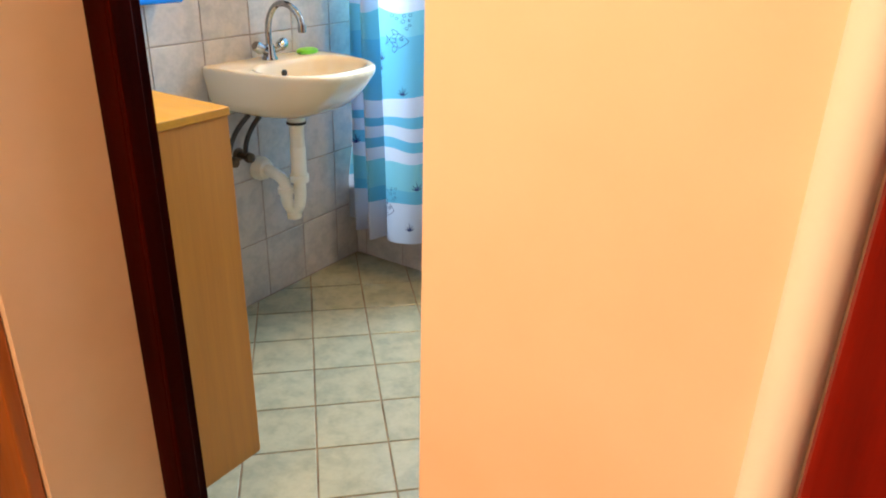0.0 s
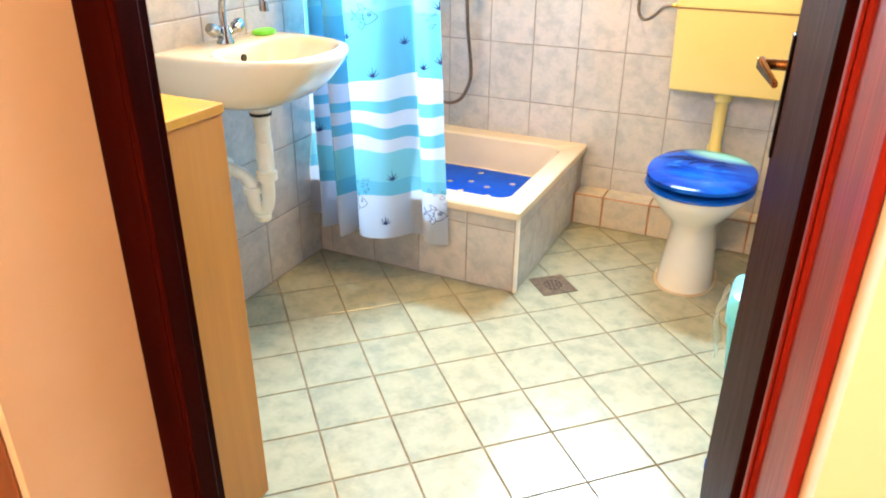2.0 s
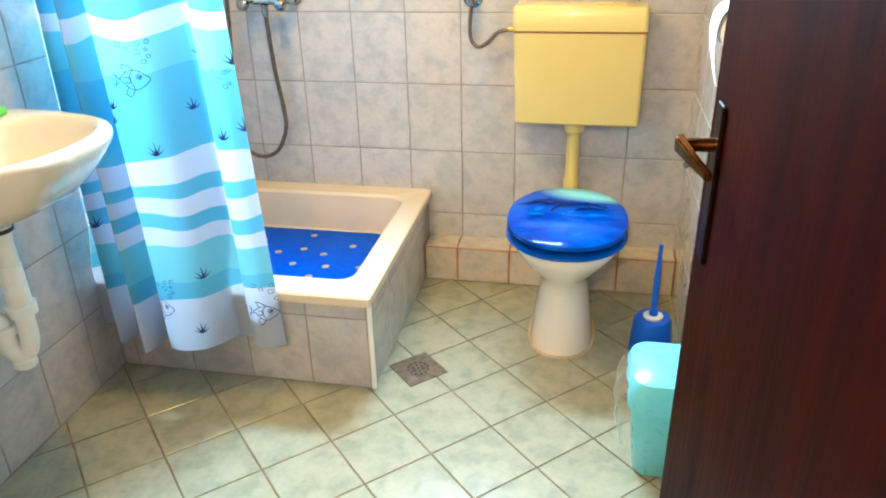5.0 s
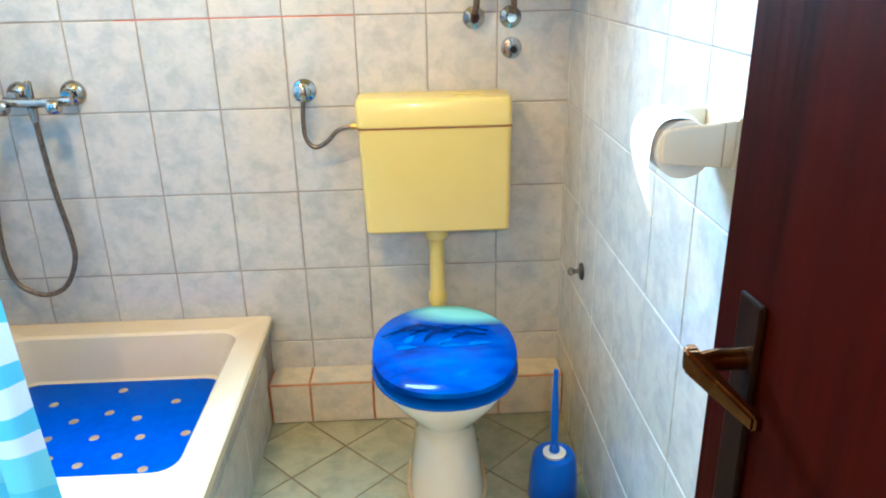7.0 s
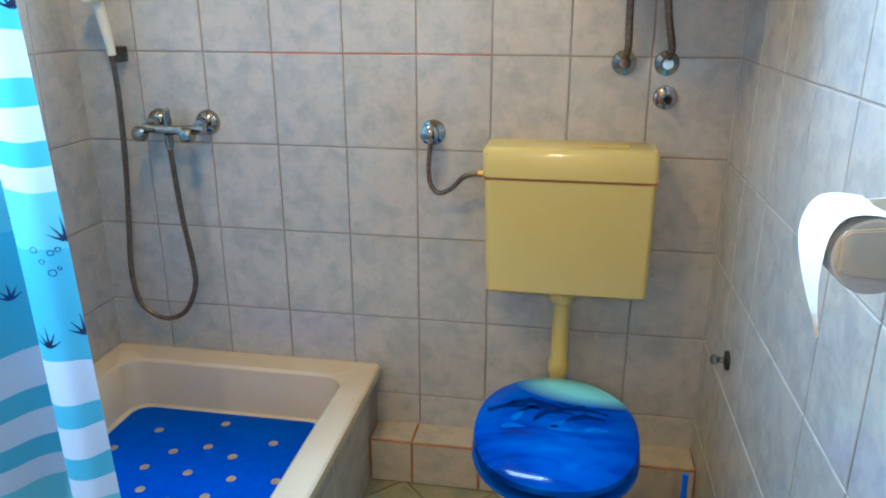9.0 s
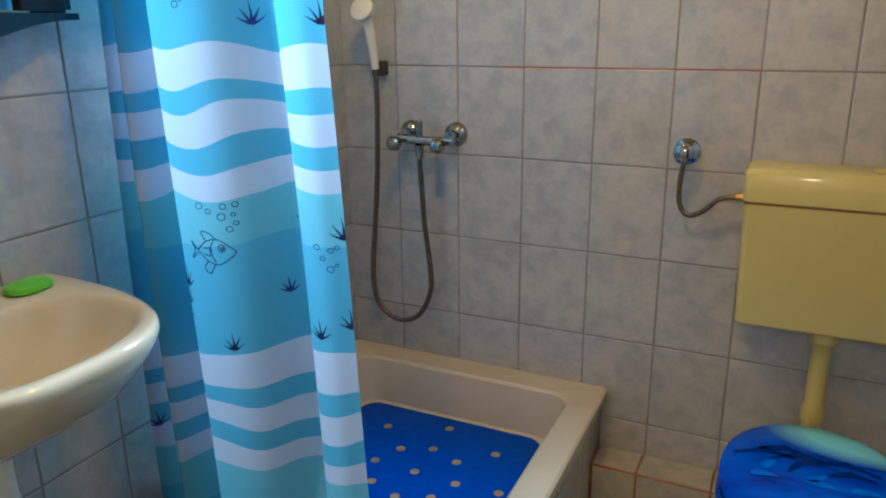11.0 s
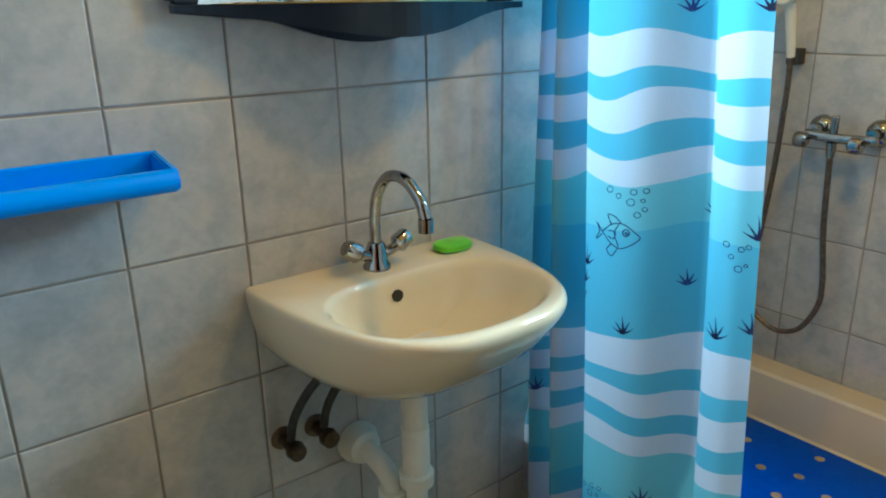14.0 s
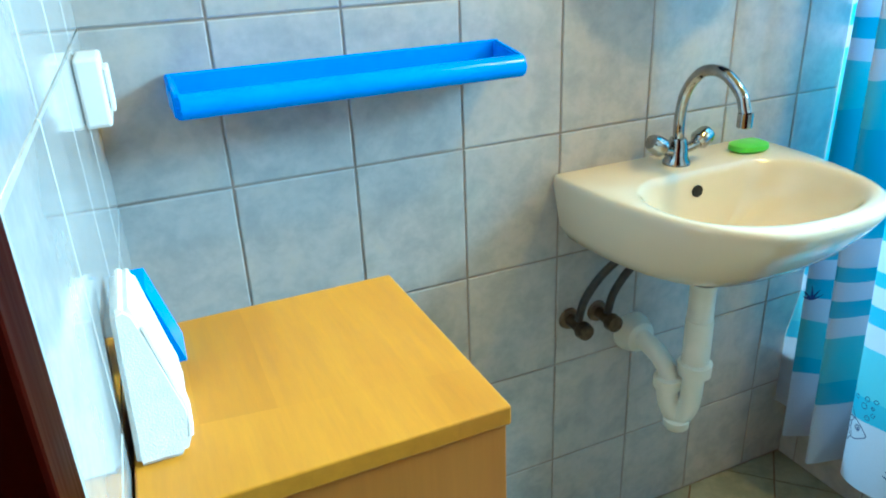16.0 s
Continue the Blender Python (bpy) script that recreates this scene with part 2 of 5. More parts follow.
def curtain_mat():
    """Printed polyester: wavy white bands on aqua, letting light through."""
    m, nt, b = mat("printed_curtain", (0.4, 0.7, 0.8), 0.45)
    tc = nt.nodes.new("ShaderNodeTexCoord")
    sep = nt.nodes.new("ShaderNodeSeparateXYZ")
    nt.links.new(tc.outputs["UV"], sep.inputs[0])
    wav = nt.nodes.new("ShaderNodeTexNoise")
    wav.noise_dimensions = "2D"
    wav.inputs["Scale"].default_value, wav.inputs["Detail"].default_value = 5.0, 0.0
    sc = nt.nodes.new("ShaderNodeMapping")
    sc.inputs["Scale"].default_value = (1.4, 0.9, 1)
    nt.links.new(tc.outputs["UV"], sc.inputs["Vector"])
    nt.links.new(sc.outputs[0], wav.inputs["Vector"])

    def calc(op, a, c):
        n = nt.nodes.new("ShaderNodeMath")
        n.operation = op
        for sock, v in ((n.inputs[0], a), (n.inputs[1], c)):
            if isinstance(v, bpy.types.NodeSocket):
                nt.links.new(v, sock)
            else:
                sock.default_value = v
        return n.outputs[0]

    z = calc("ADD", sep.outputs[1], calc("MULTIPLY", calc("SUBTRACT", wav.outputs["Fac"], 0.5), 0.060))
    down = calc("DIVIDE", calc("FLOORED_MODULO", calc("SUBTRACT", 1.893, z), 0.574), 0.574)
    white, aqua, pale = (0.62, 0.69, 0.82), (0.13, 0.47, 0.66), (0.20, 0.56, 0.68)
    bands = ramp(nt, down, [(0.0, white), (0.119, aqua), (0.187, white), (0.280, aqua), (0.362, white), (0.444, pale), (0.60, aqua)], "CONSTANT")
    hem = ramp(nt, z, [(0.0, white), (0.348, (0.0, 0.0, 0.0))], "CONSTANT")
    ishem = ramp(nt, z, [(0.0, (1, 1, 1)), (0.348, (0.0, 0.0, 0.0))], "CONSTANT")
    col = mix(nt, "MIX", ishem, bands, hem)
    fine = noise_tex(nt, tc.outputs["Object"], 260.0, 2.0)
    col = mix(nt, "MULTIPLY", 0.3, col, ramp(nt, fine, [(0.3, (0.88, 0.88, 0.88)), (0.7, (1, 1, 1))]))
    nt.links.new(col, b.inputs["Base Color"])
    tr = nt.nodes.new("ShaderNodeBsdfTranslucent")
    nt.links.new(col, tr.inputs["Color"])
    ms = nt.nodes.new("ShaderNodeMixShader")
    ms.inputs[0].default_value = 0.62
    nt.links.new(b.outputs[0], ms.inputs[1])
    nt.links.new(tr.outputs[0], ms.inputs[2])
    nt.links.new(ms.outputs[0], nt.nodes["Material Output"].inputs["Surface"])
    bump(nt, b, noise_tex(nt, tc.outputs["Object"], 25.0, 3.0), 0.12, 0.004)
    return m


def lid_mat():
    """Glossy blue picture of the sea, pale towards one back corner."""
    m, nt, b = mat("sea_print_lid", (0.02, 0.2, 0.7), 0.12)
    b.inputs["Specular IOR Level"].default_value = 0.10
    tc = nt.nodes.new("ShaderNodeTexCoord")
    mp = nt.nodes.new("ShaderNodeMapping")
    mp.inputs["Scale"].default_value = (4.0, 9.0, 1.0)
    nt.links.new(tc.outputs["Object"], mp.inputs["Vector"])
    wave = noise_tex(nt, mp.outputs[0], 1.5, 3.0, 0.5, 0.8)
    sea = ramp(nt, wave, [(0.30, (0.001, 0.018, 0.17)), (0.46, (0.001, 0.046, 0.36)), (0.66, (0.002, 0.080, 0.46)), (0.86, (0.006, 0.15, 0.56))])
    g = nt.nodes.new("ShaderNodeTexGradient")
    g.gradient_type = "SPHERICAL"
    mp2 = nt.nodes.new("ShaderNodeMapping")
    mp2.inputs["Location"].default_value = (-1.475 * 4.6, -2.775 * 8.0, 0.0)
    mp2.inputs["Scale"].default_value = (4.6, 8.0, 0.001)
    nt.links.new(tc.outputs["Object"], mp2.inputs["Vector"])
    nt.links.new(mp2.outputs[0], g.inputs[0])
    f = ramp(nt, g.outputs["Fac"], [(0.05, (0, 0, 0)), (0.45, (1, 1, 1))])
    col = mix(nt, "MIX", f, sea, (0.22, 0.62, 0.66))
    nt.links.new(col, b.inputs["Base Color"])
    return m


M_CURTAIN, M_LID = curtain_mat(), lid_mat()
M_LIDPLAIN = speckled("blue_seat_resin", (0.001, 0.055, 0.36), (0.002, 0.075, 0.43), 8.0, 0.12, coat=0.1, relief=0.0, spec=0.25)
M_LIDDARK = speckled("dark_blue_print", (0.001, 0.016, 0.12), (0.002, 0.024, 0.17), 20.0, 0.15, spec=0.1)

# ---- builders ----


def part(name, bm, material, parent=None, label="", smooth=False):
    """Links a bmesh, in world coordinates, as one mesh object under a thing or a part."""
    me = bpy.data.meshes.new(name)
    bmesh.ops.recalc_face_normals(bm, faces=bm.faces)
    if smooth:
        for f in bm.faces:
            f.smooth = True
    bm.to_mesh(me)
    bm.free()
    if smooth:
        me.set_sharp_from_angle(angle=radians(38))
    me.materials.append(material)
    ob = new(name, me)
    if parent is not None:
        ob.parent = parent
        ob.matrix_parent_inverse = world_of(parent).inverted()
    if label:
        ob["label"] = label
    return ob


def world_of(ob):
    m = ob.matrix_basis.copy()
    while ob.parent is not None:
        m = ob.parent.matrix_basis @ ob.matrix_parent_inverse @ m
        ob = ob.parent
    return m


def thing(name, base, label, category, group="", kind=""):
    ob = new(name)
    ob.empty_display_size = 0.05
    ob.matrix_basis = Matrix.Translation(base)
    return tagged(ob, label, category, group, kind)


def add_box(bm, lo, hi, bevel=0.0, seg=2, m=None):
    r = bmesh.ops.create_cube(bm, size=1.0)
    vs = r["verts"]
    c, d = (Vector(lo) + Vector(hi)) / 2, Vector(hi) - Vector(lo)
    bmesh.ops.transform(bm, matrix=Matrix.LocRotScale(c, None, d), verts=vs)
    if bevel:
        es = list({e for v in vs for e in v.link_edges})
        out = bmesh.ops.bevel(bm, geom=es, offset=bevel, segments=seg, affect="EDGES", profile=0.5)
        vs = list({v for f in out["faces"] for v in f.verts} | {v for v in vs if v.is_valid})
    if m is not None:
        bmesh.ops.transform(bm, matrix=m, verts=list({w for v in vs if v.is_valid for w in [v]}))
    return bm


def box(lo, hi, bevel=0.0, seg=2):
    return add_box(bmesh.new(), lo, hi, bevel, seg)


def loft(bm, rings, close=True, cap=True):
    rows = [[bm.verts.new(p) for p in r] for r in rings]
    n = len(rows[0])
    for a, b in zip(rows, rows[1:]):
        for i in range(n if close else n - 1):
            j = (i + 1) % n
            bm.faces.new((a[i], a[j], b[j], b[i]))
    if cap and close:
        bm.faces.new(rows[0][::-1])
        bm.faces.new(rows[-1])
    return bm


def lathe(bm, profile, centre, axis="Z", seg=28, cap=True):
    """profile: (radius, height) along the axis from centre."""
    cx, cy, cz = centre
    rings = []
    for r, h in profile:
        ring = []
        for i in range(seg):
            a = 2 * math.pi * i / seg
            u, v = max(r, 1e-5) * math.cos(a), max(r, 1e-5) * math.sin(a)
            ring.append({"Z": (cx + u, cy + v, cz + h), "X": (cx + h, cy + u, cz + v), "Y": (cx + u, cy + h, cz + v)}[axis])
        rings.append(ring)
    return loft(bm, rings, True, cap)


def spline(points, per=8):
    """A smooth line through the points."""
    ps = [Vector(p) for p in points]
    ps = [2 * ps[0] - ps[1]] + ps + [2 * ps[-1] - ps[-2]]
    out = []
    for a, b, c, d in zip(ps, ps[1:], ps[2:], ps[3:]):
        for i in range(per):
            t = i / per
            out.append(0.5 * (2 * b + (c - a) * t + (2 * a - 5 * b + 4 * c - d) * t * t + (3 * b - a - 3 * c + d) * t ** 3))
    return out + [ps[-2]]


def tube(bm, points, radius, seg=12, per=8, smooth=True):
    line = spline(points, per) if smooth else [Vector(p) for p in points]
    rings, side = [], None
    for i, p in enumerate(line):
        t = (line[min(i + 1, len(line) - 1)] - line[max(i - 1, 0)]).normalized()
        if side is None:
            side = t.orthogonal().normalized()
        side = (side - t * side.dot(t)).normalized()
        up = t.cross(side)
        r = radius(i / (len(line) - 1)) if callable(radius) else radius
        rings.append([p + r * (math.cos(2 * math.pi * k / seg) * side + math.sin(2 * math.pi * k / seg) * up) for k in range(seg)])
    return loft(bm, rings)


def oval(cx, cy, z, hw, front, back, n=40, power=2.4):
    """A rounded outline from front (y) to back (y), half as wide as hw."""
    mid, hl = (front + back) / 2, (back - front) / 2
    ring = []
    for i in range(n):
        a = 2 * math.pi * i / n
        c, s = math.cos(a), math.sin(a)
        ring.append((cx + hw * math.copysign(abs(c) ** (2 / power), c), mid + hl * math.copysign(abs(s) ** (2 / power), s), z))
    return ring


def rounded_rect(x0, x1, y0, y1, z, r, n=6):
    ring = []
    for cx, cy, a0 in ((x1 - r, y1 - r, 0), (x0 + r, y1 - r, 90), (x0 + r, y0 + r, 180), (x1 - r, y0 + r, 270)):
        for i in range(n + 1):
            a = radians(a0 + 90 * i / n)
            ring.append((cx + r * math.cos(a), cy + r * math.sin(a), z))
    return ring


# ---- the room's shell ----
W, Y0, Y1, H = 1.77, 0.69, 3.0, 2.40     # width, near wall's face, far wall's face, height
HALL, HALL_L = 0.295, 0.375               # the hall's faces of the door wall, right and left of the doorway
DX0, DX1, DTOP = 0.770, 1.667, 2.06      # niche of the doorway
T = 0.008                                # tile thickness
SKEW = 0.0325                            # the door wall runs a little out of square
GR = 0.0022                              # depth of the joints


def structure(name, bm, material, label):
    return tagged(part(name, bm, material), label, "wall" if "wall" in name else name.split("_")[0], kind="structure")


floor = structure("floor", box((-0.15, -0.0, -0.12), (W + 0.15, Y1 + 0.15, -0.0028)), M_GROUTF, "brown stained grout bed under pale bathroom floor tiles")
wall_west = structure("wall_west", box((-0.15, Y0 - 0.0, -0.12), (-GR, Y1 + 0.15, H)), M_GROUT, "bathroom wall clad in pale marbled tiles behind the sink")
wall_east = structure("wall_east", box((W + GR, Y0 - 0.0, -0.12), (W + 0.15, Y1 + 0.15, H)), M_GROUT, "glossy pale tiled wall beside the toilet")
bm = bmesh.new()
add_box(bm, (-GR, Y1 + GR, -0.12), (W + GR, Y1 + 0.15, WIN_Z0))
add_box(bm, (-GR, Y1 + GR, WIN_Z1), (W + GR, Y1 + 0.15, H))
add_box(bm, (-GR, Y1 + GR, WIN_Z0), (WIN_X0, Y1 + 0.15, WIN_Z1))
add_box(bm, (WIN_X1, Y1 + GR, WIN_Z0), (W + GR, Y1 + 0.15, WIN_Z1))
wall_north = structure("wall_north", bm, M_GROUT, "pale tiled far wall with shower and cistern on it")
bm = bmesh.new()
add_box(bm, (-0.15, HALL_L, -0.12), (DX0, Y0 - GR, H))
for v in bm.verts:
    if v.co.y > Y0 - 0.01 and v.co.x > 0:
        v.co.y -= SKEW * DX0
add_box(bm, (DX1, HALL, -0.12), (W + 0.15, Y0 - GR, H))
add_box(bm, (DX0, HALL, DTOP), (DX1, Y0 - GR, H))
wall_south = structure("wall_south", bm, M_PLASTER, "tan painted plaster wall around the bathroom doorway")
bm = bmesh.new()
add_box(bm, (-0.15, HALL, H + 0.016), (W + 0.15, Y1 + 0.15, H + 0.1))
yb0 = HALL
while yb0 < Y1 + 0.14:
    add_box(bm, (-0.15, yb0 + 0.003, H), (W + 0.15, min(yb0 + 0.092, Y1 + 0.15), H + 0.0155))
    yb0 += 0.095
structure("ceiling", bm, M_PINE, "yellow pine boarded bathroom ceiling")

# hall around the start of the walk
structure("hall_floor", box((-1.2, -1.9, -0.12), (3.4, -0.004, -0.004)), M_ORANGE, "brown varnished hall floor")
structure("hall_threshold_floor", box((-1.2, 0.0, -0.12), (-0.15, HALL_L + 0.002, -0.006)), M_ORANGE, "brown varnished hall floor strip")
structure("hall_side_floor", box((W + 0.15, 0.0, -0.12), (3.4, HALL + 0.002, -0.006)), M_ORANGE, "brown varnished hall floor strip")
structure("hall_ceiling", box((-1.2, -1.9, H), (3.4, HALL, H + 0.1)), M_WHITEPAINT, "plain white painted hall ceiling")
structure("hall_wall_south", box((-1.2, -2.0, -0.12), (3.4, -1.9, H)), M_PLASTER, "tan painted hall wall")
structure("hall_wall_west", box((-1.3, -2.0, -0.12), (-1.2, HALL + 0.1, H)), M_PLASTER, "tan painted hall wall")
structure("hall_wall_east", box((3.4, -2.0, -0.12), (3.5, HALL + 0.1, H)), M_PLASTER, "tan painted hall wall")
structure("hall_wall_north_left", box((-1.2, HALL_L + 0.002, -0.12), (-0.15, HALL_L + 0.2, H)), M_PLASTER, "tan painted hall wall")
structure("hall_wall_north_right", box((W + 0.15, HALL + 0.002, -0.12), (3.4, HALL + 0.2, H)), M_PLASTER, "tan painted hall wall")


def hall_door(name, x0, x1, y, material, frame_material, label):
    """A closed door in its frame on the hall's face."""
    d = thing(name, ((x0 + x1) / 2, y, 0), label, "door", kind="structure")
    part("door_leaf", box((x0 + 0.05, y - 0.014, 0.0), (x1 - 0.05, y - 0.001, 2.03), 0.003), material, d)
    for a, b in ((x0, x0 + 0.05), (x1 - 0.05, x1)):
        part("frame_post", box((a, y - 0.03, 0.0), (b, y - 0.0005, 2.06), 0.006), frame_material, d)
    part("frame_head", box((x0 + 0.05, y - 0.03, 2.03), (x1 - 0.05, y - 0.0005, 2.09), 0.006), frame_material, d)
    return d


hall_door("door_2", -0.13, 0.755, HALL_L, M_ORANGE, M_ORANGE, "closed orange-brown varnished wooden door in the hall")
hall_door("door_3", 1.947, 2.85, HALL, M_MAHOG, M_REDFRAME, "closed dark red wooden door in the hall")
bm = tube(bmesh.new(), [(1.929, HALL + 0.004, 0.0), (1.929, HALL + 0.004, 1.0), (1.929, HALL + 0.004, 2.1)], 0.017, 10, 2)
tagged(part("trim", bm, M_CREAM, None, smooth=True), "cream rounded plaster bead beside the hall door frame", "trim", kind="structure")

# bathroom door frame, set at the back of the niche
df = thing("door_frame", ((DX0 + DX1) / 2, 0.645, 0), "dark red stained wooden frame of the bathroom door", "door frame", kind="structure")
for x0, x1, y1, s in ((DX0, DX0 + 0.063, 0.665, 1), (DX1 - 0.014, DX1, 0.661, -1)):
    # left post's shade is put into its wood: dark veneer instead of red
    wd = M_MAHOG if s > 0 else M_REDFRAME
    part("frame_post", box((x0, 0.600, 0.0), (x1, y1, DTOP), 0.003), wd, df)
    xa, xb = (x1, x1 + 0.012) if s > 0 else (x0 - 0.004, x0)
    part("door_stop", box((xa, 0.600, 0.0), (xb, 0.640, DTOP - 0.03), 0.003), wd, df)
part("frame_head", box((DX0 + 0.063, 0.600, DTOP - 0.030), (DX1 - 0.014, 0.661, DTOP), 0.003), M_REDFRAME, df)
part("reveal_board", box((DX1 - 0.008, HALL + 0.05, 0.0), (DX1 - 0.0005, 0.5995, DTOP), 0.002), M_REDFRAME, df)

# the open door leaf
HX, HY = 1.640, 0.665
ANG = math.degrees(math.atan2(1.600 - HX, 1.490 - HY))
LEAF = Matrix.Translation((HX, HY, 0)) @ Matrix.Rotation(radians(-ANG), 4, "Z")


def leaf_part(name, bm, material, parent, label="", smooth=False):
    bmesh.ops.transform(bm, matrix=LEAF, verts=bm.verts)
    return part(name, bm, material, parent, label, smooth)


leaf = thing("door_1", (HX, HY, 0), "open dark mahogany veneered bathroom door with bronze lever", "door", kind="structure")
leaf_part("door_leaf", box((0.0, 0.0, 0.008), (0.040, 0.827, 2.02), 0.003), M_MAHOG, leaf)
plate = leaf_part("handle_plate", box((-0.006, 0.742, 0.862), (0.0, 0.780, 1.092), 0.003), M_PLATE, leaf, "narrow dark bronze backplate")
bm = tube(bmesh.new(), [(-0.004, 0.761, 1.035), (-0.030, 0.761, 1.035), (-0.052, 0.757, 1.034)], 0.010, 12)
bm2 = bmesh.new()
leaf_part("handle_neck", bm, M_BRONZE, plate, "", True)
ring = lambda x, y, z, w, h: [(x - w, y, z - h), (x + w, y, z - h), (x + w, y, z + h), (x - w, y, z + h)]
loft(bm2, [ring(-0.049, 0.772, 1.038, 0.006, 0.009), ring(-0.052, 0.760, 1.036, 0.007, 0.011), ring(-0.039, 0.730, 1.025, 0.006, 0.009), ring(-0.021, 0.696, 1.011, 0.005, 0.007)])
bmesh.ops.bevel(bm2, geom=list(bm2.edges), offset=0.0025, segments=2, affect="EDGES")
leaf_part("lever", bm2, M_BRONZE, plate, "angular bronze lever")
leaf_part("door_wedge_tab", box((-0.002, 0.8272, 0.020), (0.042, 0.832, 0.055), 0.002), M_BLUE, leaf, "small blue rubber buffer")
for z in (0.22, 1.75):
    leaf_part("hinge", lathe(bmesh.new(), [(0.006, 0.0), (0.006, 0.085)], (0.0, -0.004, z), "Z", 12), M_BRASS, leaf)

# window high in the far wall
win = thing("window_1", ((WIN_X0 + WIN_X1) / 2, Y1 + 0.12, WIN_Z0), "small high window with frosted glass above the shower", "window", kind="structure")
for lo, hi in (((WIN_X0, WIN_Z0), (WIN_X1, WIN_Z0 + 0.045)), ((WIN_X0, WIN_Z1 - 0.045), (WIN_X1, WIN_Z1)), ((WIN_X0, WIN_Z0 + 0.045), (WIN_X0 + 0.045, WIN_Z1 - 0.045)), ((WIN_X1 - 0.045, WIN_Z0 + 0.045), (WIN_X1, WIN_Z1 - 0.045))):
    part("window_frame", box((lo[0], Y1 + 0.105, lo[1]), (hi[0], Y1 + 0.15, hi[1]), 0.003), M_WHITEPL, win)
pane = part("pane", box((WIN_X0 + 0.045, Y1 + 0.125, WIN_Z0 + 0.045), (WIN_X1 - 0.045, Y1 + 0.131, WIN_Z1 - 0.045)), M_GLASS, win)
pane.visible_shadow = False
structure("backdrop", box((-60, 75, -5), (60, 75.2, 25)), speckled("far_haze", (0.35, 0.42, 0.45), (0.5, 0.55, 0.6), 0.05, 0.9), "pale distance outside the bathroom window")

# lamps that light hall and bathroom, both out of view; the hall's is assumed
for nm, x, y, r, lab in (("assumed_hall_ceiling_lamp", 1.20, -0.80, 0.16, "assumed round warm ceiling lamp in the hall, out of view"), ("bathroom_ceiling_lamp", 0.68, 2.060, 0.12, "round warm ceiling lamp in the bathroom")):
    l = thing(nm, (x, y, H), lab, "lamp")
    part("base", lathe(bmesh.new(), [(r, -0.001), (r, -0.018), (r * 0.9, -0.022)], (x, y, H), "Z", 32), M_WHITEPL, l)
    part("shade", lathe(bmesh.new(), [(r * 0.9, -0.0225), (r * 0.88, -0.04), (r * 0.6, -0.058), (0.001, -0.064)], (x, y, H), "Z", 32), M_LAMP, l, "", True)

# ---- shower tray and ledge ----
TX, TY, TZ = 0.856, 2.130, 0.335
tray = thing("shower_tray", (TX / 2, 2.56, 0), "cream acrylic square shower tray on a tiled plinth", "shower tray")
part("plinth", box((0.0005, TY + 0.0392, 0.0), (TX - 0.022, TY + 0.085, TZ - 0.032)), M_GROUT, tray)
part("plinth", box((TX - 0.062, TY + 0.0855, 0.0), (TX - 0.0162, Y1 - 0.0005, TZ - 0.032)), M_GROUT, tray)
bm = bmesh.new()
loft(bm, [rounded_rect(0.001, TX, TY, Y1 - 0.001, TZ - 0.030, 0.012), rounded_rect(0.001, TX, TY, Y1 - 0.001, TZ - 0.006, 0.014), rounded_rect(0.006, TX - 0.006, TY + 0.006, Y1 - 0.006, TZ, 0.014),
          rounded_rect(0.075, TX - 0.078, TY + 0.100, Y1 - 0.088, TZ - 0.001, 0.055), rounded_rect(0.083, TX - 0.088, TY + 0.110, Y1 - 0.096, TZ - 0.009, 0.055),
          rounded_rect(0.100, TX - 0.122, TY + 0.160, Y1 - 0.112, TZ - 0.145, 0.065), rounded_rect(0.125, TX - 0.142, TY + 0.185, Y1 - 0.128, TZ - 0.158, 0.060)], True, False)
bm.verts.ensure_lookup_table()
bm.faces.new(bm.verts[-28:])
part("basin", bm, M_TRAY, tray, "cream acrylic basin", True)
part("corner_bead", box((TX - 0.022, TY + 0.032, 0.0), (TX - 0.008, TY + 0.046, TZ - 0.031), 0.004), M_WHITEPL, tray, "white plastic corner bead")

rubber = thing("bath_mat", (0.42, 2.60, TZ - 0.165), "blue rubber bath mat with small holes in the tray", "bath mat")
bm = bmesh.new()
mx0, mx1, my0, my1, mz = 0.115, TX - 0.150, TY + 0.195, Y1 - 0.120, TZ - 0.152
loft(bm, [rounded_rect(mx0, mx1, my0, my1, mz - 0.004, 0.050), rounded_rect(mx0, mx1, my0, my1, mz + 0.002, 0.050), rounded_rect(mx0 + 0.003, mx1 - 0.003, my0 + 0.003, my1 - 0.003, mz + 0.004, 0.048)])
part("sheet", bm, M_MAT, rubber, "", True)
MAT_HOLES = ((0.426, 2.824), (0.250, 2.760), (0.430, 2.705), (0.345, 2.668), (0.518, 2.672), (0.603, 2.752), (0.307, 2.588), (0.433, 2.585), (0.557, 2.580), (0.676, 2.590), (0.348, 2.499), (0.524, 2.500), (0.437, 2.467), (0.610, 2.440), (0.260, 2.430), (0.350, 2.390), (0.520, 2.395), (0.172, 2.655))
for k, (x, y) in enumerate(MAT_HOLES):
    hole = part("mat_hole", lathe(bmesh.new(), [(0.0132, 0.0), (0.0132, 0.0006), (0.012, 0.0009)], (x, y, mz + 0.0035), "Z", 16), M_HOLE, rubber, "shaded tan disc standing for the tray seen through a hole" if k == 0 else "")
    part("hole_rim", lathe(bmesh.new(), [(0.0140, 0.0), (0.0150, 0.0012), (0.0140, 0.0018), (0.0133, 0.0010)], (x, y, mz + 0.0032), "Z", 16, False), M_MAT, hole)

